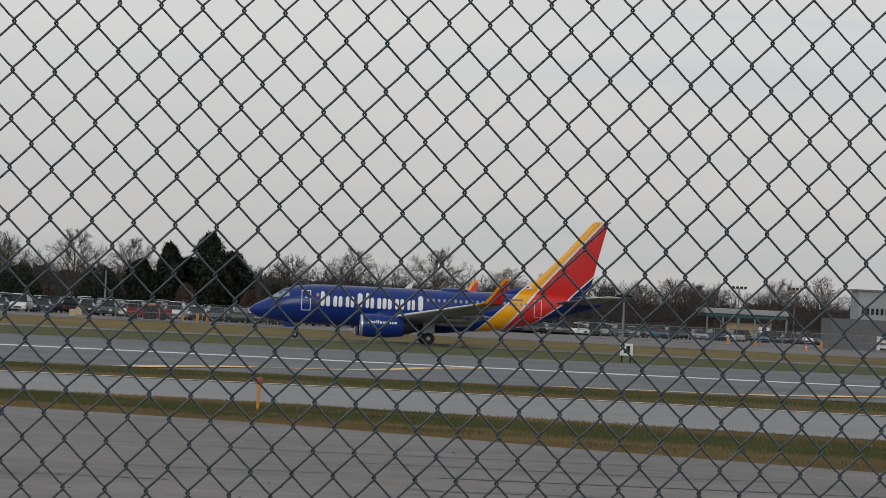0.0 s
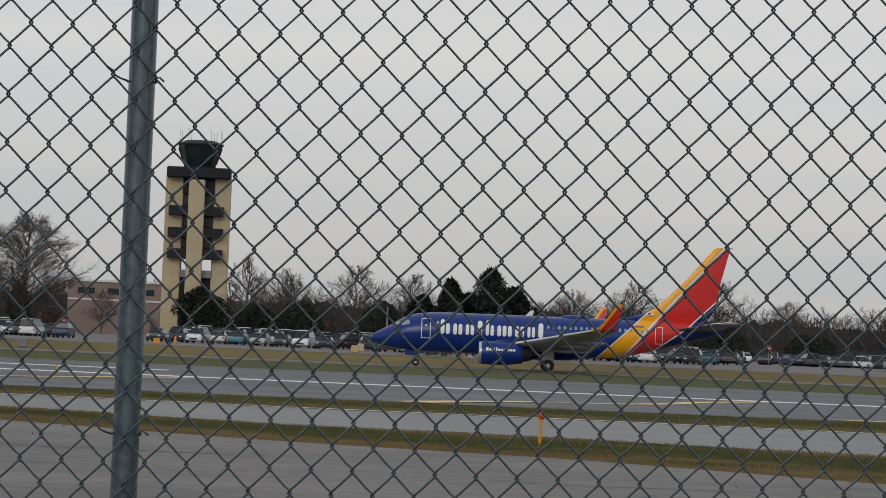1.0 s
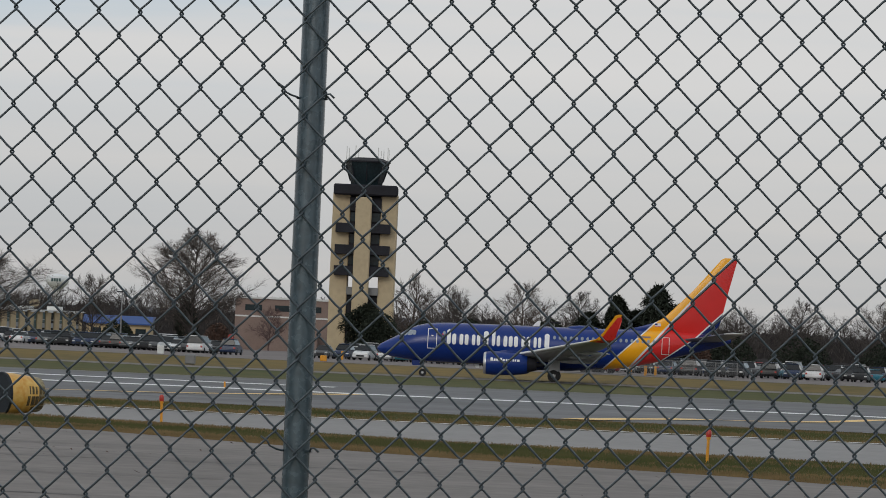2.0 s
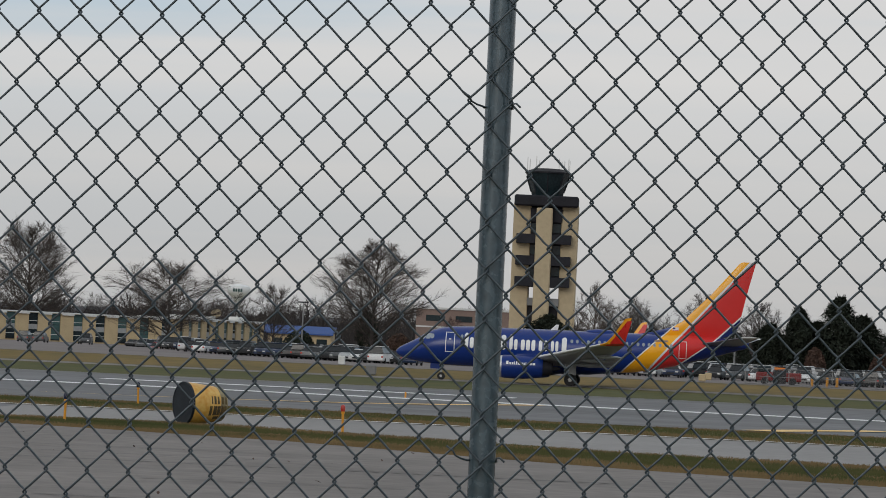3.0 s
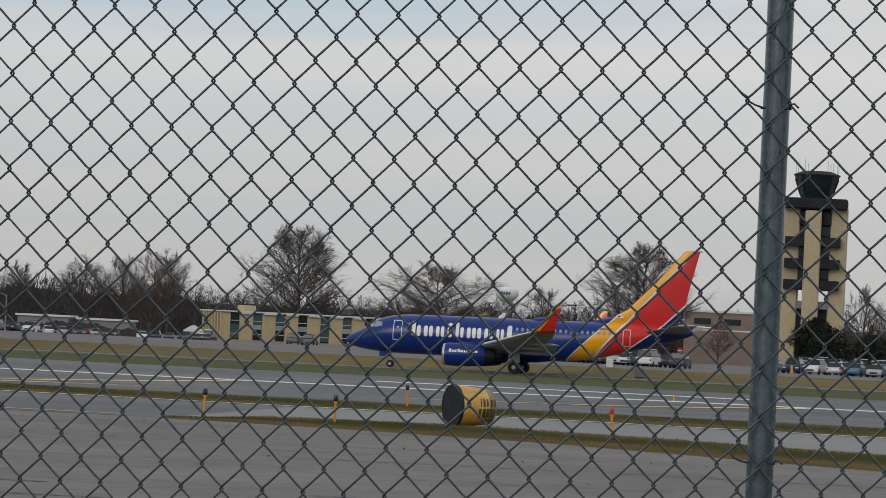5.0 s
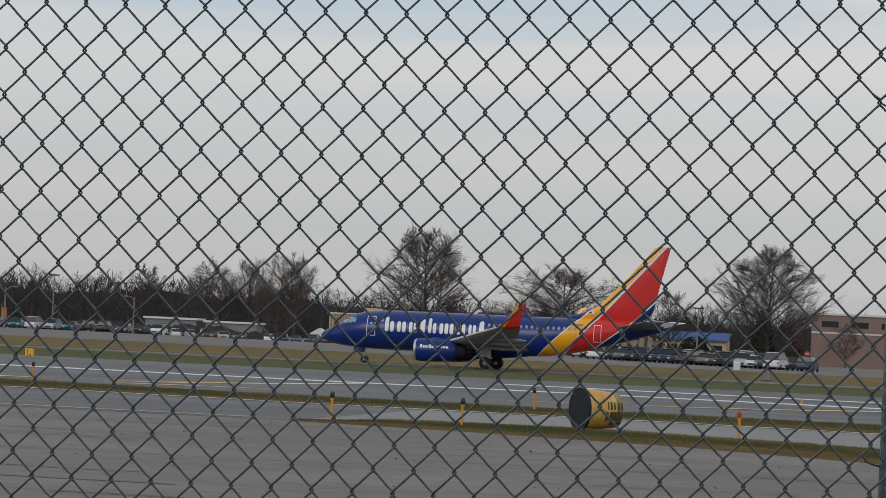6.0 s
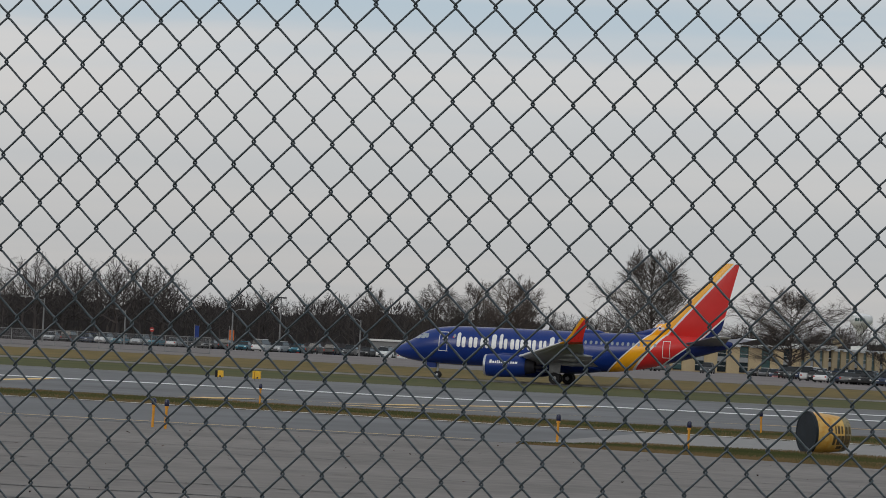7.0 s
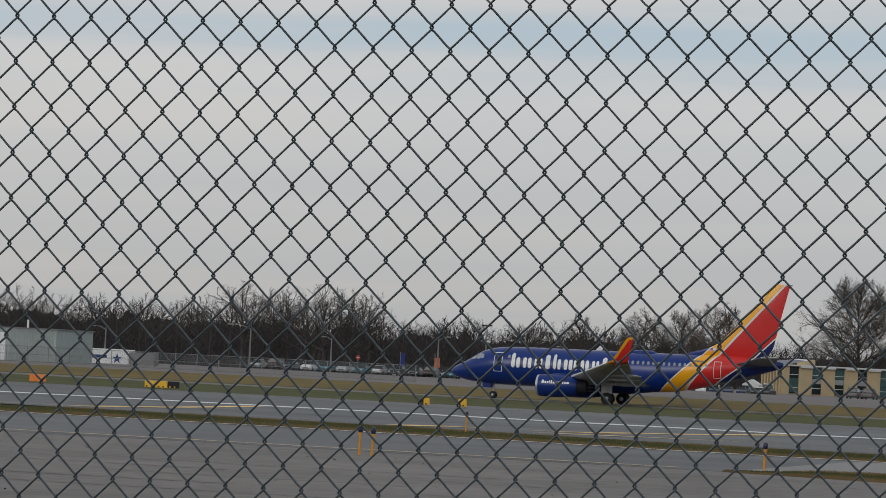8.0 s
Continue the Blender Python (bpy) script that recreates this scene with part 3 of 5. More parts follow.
        # engine
        nac = [(0.62, 0.0), (0.92, -0.06), (1.0, 0.05), (1.05, 0.35), (1.08, 1.2), (1.05, 2.4), (0.92, 3.5), (0.84, 3.9)]
        e = part("engine_nacelle", lathe([(r * (1.0), h) for r, h in nac], 28, "x", cap=False), M["paintblue"], plane, "deep blue engine nacelle", smooth=True)
        e.location = (10.15, s * 4.85, 1.52)
        lip = part("intake_lip", lathe([(0.80, 0.25), (0.86, -0.02), (0.93, -0.085), (0.99, -0.02), (1.015, 0.13), (1.02, 0.15)], 28, "x", cap=False), M["metal"], e, "polished intake lip", smooth=True)
        part("fan", lathe([(0.02, 0.2), (0.3, 0.55), (0.85, 0.6), (0.85, 0.65)], 20, "x"), M["darkpanel"], e)
        part("exhaust_nozzle", lathe([(0.78, 3.4), (0.66, 4.2), (0.52, 4.75), (0.45, 4.75), (0.2, 4.4), (0.18, 5.2), (0.02, 5.5)], 20, "x"), M["darkpanel"], e, "dark exhaust nozzle", smooth=True)
        lift_surface("pylon", [(11.0, 14.6, s * 4.85, 2.35, 0.28, 1), (11.6, 16.2, s * 4.85, 2.72, 0.24, 1)], M["paintblue"], plane)
        if s < 0:
            for x0, w, h in ((0.55, 0.26, 0.30), (0.85, 0.2, 0.2), (1.08, 0.18, 0.2), (1.29, 0.11, 0.28), (1.44, 0.18, 0.3), (1.65, 0.25, 0.2), (1.94, 0.18, 0.2), (2.15, 0.15, 0.2), (2.33, 0.1, 0.27), (2.47, 0.05, 0.06), (2.56, 0.16, 0.2), (2.75, 0.18, 0.2), (2.96, 0.28, 0.2)):
                bm = bmesh.new()
                nb = 5
                col = []
                for i in range(nb + 1):
                    z = 0.22 + h * i / nb
                    for xx in (x0 + 0.02, x0 + w - 0.02):
                        rad = float(np.interp(xx, [q[1] for q in nac], [q[0] for q in nac])) + 0.012
                        col.append(bm.verts.new((xx, -math.sqrt(rad * rad - z * z), z)))
                for i in range(nb):
                    bm.faces.new((col[2 * i], col[2 * i + 1], col[2 * i + 3], col[2 * i + 2]))
                part("title_bar", bm, M["white"], e, "white painted bar")
        # main gear
        box("gear_leg", (16.35, s * 2.86 - 0.11, 0.5), (16.6, s * 2.86 + 0.11, 2.1), M["wing"], plane, 0.04, "grey landing gear strut")
        box("gear_door", (15.9, s * 3.4 - 0.02, 1.0), (17.0, s * 3.4 + 0.02, 2.2), M["wing"], plane, 0.01)
        for dy in (-0.43, 0.43):
            wheel_part(plane, 16.47, s * 2.86 + dy, 0.565, 0.40)
        # windows and doors on both sides
        for k in range(39):
            x = 6.1 + k * 0.508
            if 6.2 < x < 15.9:
                continue
            plate("window", x, x + 0.25, 3.92, 4.27, M["cabin_glass"], plane, 0.1, 0.014, 4, "", s)
        ring_plate("door", 4.72, 5.58, 2.60, 4.45, 0.06, M["white"], plane, s, "cabin door outlined in white")
        plate("door_window", 5.05, 5.25, 3.75, 3.85, M["white"], plane, 0.02, 0.012, 3, "", s)
        ring_plate("door", 26.25, 26.95, 2.95, 4.55, 0.05, M["white"], plane, s, "rear cabin door outlined in white")
        for (xa, xb, za, zb, sl) in ((2.15, 2.72, 3.70, 4.02, 0.5), (2.78, 3.25, 3.74, 4.25, 0.35), (3.30, 3.62, 3.80, 4.22, 0.0)):
            plate("cockpit_window", xa, xb, za, zb, M["cabin_glass"], plane, 0.06, 0.012, 4, "", s, sl)
        # titles: plain white upright bars in place of each painted figure
        x = 6.45
        for w, h in ((1.15, 1.40), (1.12, 1.02), (1.06, 1.02), (0.74, 1.36), (1.05, 1.46), (1.62, 1.02), (1.10, 1.02), (0.98, 1.02), (0.74, 1.36)):
            n = 3 if w > 1.3 else (1 if w < 0.8 else 2)
            step = (w - 0.16) / n
            for q in range(n):
                tall = h if q == 0 or n != 2 else min(h, 1.02)
                plate("title_bar", x + q * step + 0.04, x + (q + 1) * step - 0.10, 3.05, 3.05 + tall, M["white"], plane, 0.14, 0.011, 10, "white painted bar of the airline title", s)
            x += w * 1.02
        plate("registration_bar", 23.95, 25.2, 4.42, 4.58, M["brick"], plane, 0.02, 0.013, 3, "dark painted registration bar", s)
        f = box("flag", (25.55, min(s * 0.20, s * 0.225), 5.52), (26.1, max(s * 0.20, s * 0.225), 5.82), M["white"], plane, label="small painted flag on the fin")
        box("canton", (25.56, min(s * 0.225, s * 0.23), 5.66), (25.8, max(s * 0.225, s * 0.23), 5.81), M["paintblue"], f)
        box("stripe", (25.56, min(s * 0.225, s * 0.23), 5.54), (26.09, max(s * 0.225, s * 0.23), 5.6), M["paintred"], f)
        plate("emblem", 6.05, 6.25, 3.9, 4.1, M["paintred"], plane, 0.08, 0.012, 4, "small red painted emblem", s)
    # wing box, nose gear, aerials
    part("wing_fairing", lathe([(0.1, 9.8), (0.9, 10.8), (1.5, 12.5), (1.72, 15), (1.6, 18), (0.9, 20.3), (0.1, 21.5)], 20, "x"), M["paintblue"], plane, smooth=True).matrix_basis = pose(0, 0, 1.75) @ Matrix.Diagonal((1, 1.12, 0.42, 1))
    box("nose_gear_leg", (4.2, -0.08, 0.3), (4.38, 0.08, 1.6), M["wing"], plane, 0.03)
    for s in (-1, 1):
        wheel_part(plane, 4.3, s * 0.22, 0.345, 0.2)
        box("nose_gear_door", (3.3, s * 0.42 - 0.015, 1.0), (4.2, s * 0.42 + 0.015, 1.6), M["paintblue"], plane, 0.01)
    lift_surface("aerial", [(14.2, 14.9, 0, 5.0, 0.06, 1), (14.75, 15.05, 0, 5.58, 0.04, 1)], M["white"], plane, "white blade aerial")
    lift_surface("belly_aerial", [(9.0, 9.5, 0, 1.36, 0.05, 1), (9.2, 9.5, 0, 1.0, 0.03, 1)], M["white"], plane)
    part("antenna_dome", lathe([(0.02, 0), (0.28, 0.4), (0.40, 1.2), (0.36, 2.4), (0.02, 3.2)], 16, "x"), M["paintblue"], plane, "blue antenna dome", smooth=True).matrix_basis = pose(17.4, 0, 5.02) @ Matrix.Diagonal((1, 1.4, 0.75, 1))
    return plane


airliner = build_airliner()

# ---------------------------------------------------------------- trees


def grow_tree(rng, h, w, limbs, kids, twigs, low=0.16, rise=0.35):
    """Segments (start, end) and radii of a leafless tree: a leader, ascending limbs, side branches and fine twigs."""
    segs, radii = [], []

    def rod(p, d, length, r0, r1, n, bend, lift):
        """A wavering branch of n pieces; gives its points."""
        pts = [p]
        for i in range(n):
            d = (d + Vector((rng.gauss(0, bend), rng.gauss(0, bend), rng.gauss(0, bend) + lift))).normalized()
            q = pts[-1] + d * (length / n)
            a, b = r0 + (r1 - r0) * i / n, r0 + (r1 - r0) * (i + 1) / n
            segs.append((*pts[-1], *q)); radii.append((a, b))
            pts.append(q)
        return pts, d

    def along(pts, u):
        i = min(len(pts) - 2, int(u * (len(pts) - 1)))
        f = u * (len(pts) - 1) - i
        return pts[i].lerp(pts[i + 1], f), (pts[i + 1] - pts[i]).normalized()

    def side(d, spread):
        o = d.orthogonal().normalized()
        o = Matrix.Rotation(rng.uniform(0, 6.283), 3, d) @ o
        return (d * math.cos(spread) + o * math.sin(spread)).normalized()

    trunk, _ = rod(Vector((0, 0, -0.02)), Vector((0, 0, 1)), 0.84, 0.020, 0.004, 7, 0.035, 0.05)
    turn = rng.uniform(0, 6.283)
    for k in range(limbs):
        u = low + (0.97 - low) * (k / (limbs - 1)) ** 1.15
        p, _ = along(trunk, u)
        turn += 2.4 + rng.uniform(-0.4, 0.4)
        tilt = radians(70 - 42 * u + rng.uniform(-9, 9))
        d = Vector((math.cos(turn) * math.sin(tilt), math.sin(turn) * math.sin(tilt), math.cos(tilt)))
        size = 0.50 * (1 - 0.62 * u ** 1.6) * rng.uniform(0.8, 1.12)
        limb, _ = rod(p, d, size, 0.0095 * (1.15 - 0.7 * u), 0.0020, 5, 0.10, 0.07 * rise)
        for j in range(kids):
            v = 0.22 + 0.78 * (j + rng.random()) / kids
            q, e = along(limb, min(v, 0.999))
            l2 = size * rng.uniform(0.30, 0.52) * (1.2 - 0.55 * v)
            e = side(e, rng.uniform(0.45, 0.95)); e.z += 0.12; e.normalize()
            br, _ = rod(q, e, l2, 0.0030, 0.0010, 3, 0.13, 0.08 * rise)
            for i in range(twigs):
                y = 0.15 + 0.85 * (i + rng.random()) / twigs
                t, f = along(br, min(y, 0.999))
                l3 = l2 * rng.uniform(0.28, 0.60)
                tw, g = rod(t, side(f, rng.uniform(0.35, 0.9)), l3, 0.0011, 0.0006, 2, 0.16, 0.06)
                for e2 in range(3):
                    rod(tw[e2 % 2 + 1], side(g, rng.uniform(0.4, 0.9)), l3 * rng.uniform(0.4, 0.7), 0.0007, 0.0004, 1, 0.1, 0.0)
    P, R = np.array(segs), np.array(radii) * h
    P[:, [2, 5]] *= h / np.percentile(P[:, 5], 99.2)
    # the crown fills an uneven oval, widest a little above its middle
    zs = np.linspace(0.10, 1.0, 10) * h
    reach = np.hypot(P[:, 3], P[:, 4])
    phase = rng.uniform(0, 6)
    scale = []
    for k, z in enumerate(zs):
        near = reach[np.abs(P[:, 5] - z) < 0.07 * h]
        want = w / 2 * math.sqrt(max(0.05, 1 - ((z / h - 0.58) / 0.45) ** 2)) * (1 + 0.10 * math.sin(k * 1.9 + phase))
        scale.append(want / max(0.06, np.percentile(near, 93)) if len(near) > 8 else 1.0)
    scale = np.convolve(np.pad(scale, 1, mode="edge"), (0.25, 0.5, 0.25), "valid")
    for c in (0, 3):
        f = np.interp(P[:, c + 2], zs, scale)
        P[:, c] *= f; P[:, c + 1] *= f
    return P, R


def segs_mesh(P, R, rmin):
    """Three-sided prisms for the thicker segments, narrow strips for the finest twigs, all at once."""
    a, b = P[:, :3], P[:, 3:]
    d = b - a
    d = d / np.maximum(1e-6, np.linalg.norm(d, axis=1, keepdims=True))
    ref = np.where(np.abs(d[:, 2:3]) > 0.9, np.array([[1.0, 0, 0]]), np.array([[0, 0, 1.0]]))
    u = np.cross(d, ref); u /= np.maximum(1e-6, np.linalg.norm(u, axis=1, keepdims=True))
    v = np.cross(d, u)
    fine = R[:, 0] <= rmin
    Vs, Fs, off = [], [], 0
    for pick, sides in ((~fine, 3), (fine, 2)):
        n = int(pick.sum())
        if not n:
            continue
        aa, bb, uu, vv, rr = a[pick], b[pick], u[pick], v[pick], R[pick]
        twist = (np.arange(n) * 2.399)[:, None]
        uu, vv = uu * np.cos(twist) + vv * np.sin(twist), vv * np.cos(twist) - uu * np.sin(twist)
        vs = []
        for k in range(sides):
            ang = 2 * math.pi * k / sides
            o = uu * math.cos(ang) + vv * math.sin(ang)
            vs.append(aa + o * np.maximum(rr[:, 0:1], rmin)); vs.append(bb + o * np.maximum(rr[:, 1:2], rmin * 0.7))
        Vs.append(np.stack(vs, axis=1).reshape(-1, 3))
        base = off + (np.arange(n) * 2 * sides)[:, None]
        quads = [(0, 2, 3, 1), (2, 4, 5, 3), (4, 0, 1, 5)][:3 if sides == 3 else 1]
        Fs += [base + np.array([q]) for q in quads]
        off += n * 2 * sides
    return np.concatenate(Vs), np.concatenate(Fs)


def fast_mesh(name, V, F, material, parent=None):
    me = bpy.data.meshes.new(name)
    me.from_pydata(V.tolist(), [], F.tolist())
    me.materials.append(material)
    ob = new(name, me)
    ob.parent = parent
    return ob


def bare_tree(x, y, h, w, seed, label, material="bark", detail=(15, 8, 6), z=None, leaves=0):
    rng = random.Random(seed)
    t = empty("bare_tree", pose(x, y, ground_z(y) if z is None else z))
    tagged(t, label, "tree")
    P, R = grow_tree(rng, h, w, *detail)
    big = R[:, 0] > 0.0035 * h
    V, F = segs_mesh(P[big], R[big], 0.04)
    fast_mesh("trunk", V, F, M[material], t)
    V, F = segs_mesh(P[~big], R[~big], 0.011)
    fast_mesh("crown", V, F, M[material], t)
    if leaves:
        r2 = np.random.RandomState(seed)
        tips = P[R[:, 0] < 0.0009 * h][:, 3:]
        c = tips[r2.randint(0, len(tips), leaves)] + r2.randn(leaves, 3) * 0.08
        sz = 0.05 + 0.06 * r2.rand(leaves, 1)
        d1 = r2.randn(leaves, 3); d1 /= np.linalg.norm(d1, axis=1, keepdims=True)
        d2 = np.cross(d1, r2.randn(leaves, 3)); d2 /= np.linalg.norm(d2, axis=1, keepdims=True)
        V = np.stack([c - d1 * sz, c + d2 * sz * 0.6, c + d1 * sz, c - d2 * sz * 0.6], 1).reshape(-1, 3)
        fast_mesh("withered_leaves", V, (np.arange(leaves) * 4)[:, None] + np.array([[0, 1, 2, 3]]), M["leaf"], t)
    return t


def evergreen(x, y, h, w, seed, label):
    """Trunk and drooping sprays of needles, ragged in outline."""
    rng = np.random.RandomState(seed)
    t = empty("evergreen_tree", pose(x, y, ground_z(y)))
    tagged(t, label, "tree")
    part("trunk", lathe([(0.03 * h, -0.2), (0.018 * h, h * 0.5), (0.004 * h, h * 0.98)], 8), M["bark"], t)
    n = 7000
    u = rng.rand(n) ** 0.8
    zz = h * (0.04 + 0.96 * u)
    aa = rng.rand(n) * 6.283
    lump = 0.78 + 0.34 * np.sin(zz * 1.3 + aa * 2 + seed) * np.sin(aa * 3 + zz * 0.7)
    rr = w / 2 * np.clip(1.2 * np.sin(math.pi * (0.16 + 0.83 * u)), 0, 1) ** 0.75 * lump * (0.35 + 0.65 * rng.rand(n) ** 0.5) + 0.1
    c = np.stack([rr * np.cos(aa), rr * np.sin(aa), zz], 1)
    L = (0.22 + 0.32 * rng.rand(n))[:, None]
    out = np.stack([np.cos(aa) + rng.randn(n) * 0.5, np.sin(aa) + rng.randn(n) * 0.5, 0.9 * rng.randn(n)], 1) * L * 0.8
    side = np.stack([-np.sin(aa), np.cos(aa), rng.rand(n) - 0.5], 1) * L * 0.45
    V = np.stack([c - out * 0.3, c + side, c + out, c - side], 1).reshape(-1, 3)
    b = (np.arange(n) * 4)[:, None]
    F = b + np.array([[0, 1, 2, 3]])
    fast_mesh("crown", V, F, M["needle"], t)
    return t


def shrub(x, y, h, w, seed, label, material):
    rng = np.random.RandomState(seed)
    n = 4200
    a, b = rng.rand(n) * 6.283, rng.rand(n)
    lump = 0.8 + 0.2 * np.sin(a * 3 + seed)
    rr = w / 2 * np.sqrt(1 - b * b) * lump * (0.4 + 0.6 * rng.rand(n) ** 0.4)
    c = np.stack([rr * np.cos(a), rr * np.sin(a), h * b * lump + 0.1], 1)
    s = 0.12 + 0.18 * rng.rand(n, 1)
    d1 = rng.randn(n, 3); d1 /= np.linalg.norm(d1, axis=1, keepdims=True)
    d2 = np.cross(d1, rng.randn(n, 3)); d2 /= np.linalg.norm(d2, axis=1, keepdims=True)
    V = np.stack([c - d1 * s, c + d2 * s * 0.6, c + d1 * s, c - d2 * s * 0.6], 1).reshape(-1, 3)
    F = (np.arange(n) * 4)[:, None] + np.array([[0, 1, 2, 3]])
    ob = fast_mesh("shrub", V, F, M[material])
    ob.matrix_basis = pose(x, y, ground_z(y))
    return tagged(ob, label, "shrub")


G = -1.5
for i, (x, y, w, zt, mt) in enumerate((
        (-145.0, 962, 26.5, 27.0, "bark"), (-76.2, 660, 22.5, 13.6, "bark"), (-35.6, 560, 15.8, 15.8, "bark"), (-148, 800, 11, 16.3, "bark2"), (-157.3, 800, 12, 14.8, "bark"),
        (-5, 660, 8, 13, "bark2"), (1.5, 680, 10, 11.4, "bark"), (12.9, 640, 10.8, 11.9, "bark2"), (23, 660, 9.5, 11.2, "bark"), (1.7, 650, 9, 9.9, "bark"),
        (51.2, 680, 9.5, 9.9, "bark"), (61.2, 680, 11.8, 11.7, "bark"), (75.9, 680, 12.8, 12.3, "bark"), (91.7, 700, 12, 9.7, "bark2"),
        (152.4, 720, 11, 11.2, "bark2"), (140.2, 760, 9, 9.4, "bark"), (-166.4, 800, 14, 14.5, "bark"), (-147.9, 780, 15, 15.7, "bark2"), (-200.5, 900, 9, 14.2, "bark"),
        (-62, 700, 12, 11.0, "bark"), (128, 720, 10, 9.0, "bark"),
        (110, 700, 9, 8.0, "bark"), (115.5, 704, 9.5, 8.6, "bark2"), (121.4, 700, 11, 9.4, "bark"), (126.5, 706, 9, 8.6, "bark2"), (147, 730, 12, 10.6, "bark2"))):
    bare_tree(x, y, zt - ground_z(y), w, 40 + i, "leafless broad-crowned tree behind the parking lot" if i % 2 else "tall bare deciduous tree with a dense twiggy crown", mt,
              (30, 13, 11) if i < 3 else (22, 10, 9), leaves=(5200, 3200, 2600)[i] if i < 3 else 0)
for i, (x, y, w, zt) in enumerate(((26.4, 600, 5.0, 9.0), (32.6, 600, 7.6, 10.9), (36.6, 606, 6.5, 8.2), (29.6, 604, 7.0, 7.0), (22.5, 606, 6.0, 6.4), (-58, 900, 6, 8.2))):
    evergreen(x, y, zt - G, w, 70 + i, "dark dense evergreen tree beyond the parked cars")
for i, (x, y, w, h, mt) in enumerate(((-9.9, 600, 9, 6.6, "needle"), (-3, 604, 9, 5.5, "needle"), (4, 610, 10, 6.2, "needle"), (17, 620, 10, 6.8, "needle"), (24, 625, 8, 5.5, "needle"),
                                      (28.6, 592, 4, 4.6, "shrub"), (38.5, 596, 5, 4.0, "shrub"), (8, 690, 9, 4.2, "shrub"), (-44, 780, 7, 5, "shrub"), (-70, 860, 9, 5, "needle"), (60, 655, 13, 6.2, "needle"), (74, 655, 13, 6.0, "needle"), (90, 665, 13, 5.2, "needle"), (47, 650, 11, 6, "needle"))):
    shrub(x, y, h, w, 90 + i, "dense dark evergreen shrub at the lot's edge" if mt == "needle" else "low russet-brown shrub at the lot's edge", mt)


bare_tree(-28.0, 640, 7.2, 6.6, 77, "small leafless tree with maroon twigs by the brick building", "maroon", (18, 9, 8))
evergreen(-11.3, 604, 7.6, 9.0, 81, "broad dark evergreen beside the control tower")


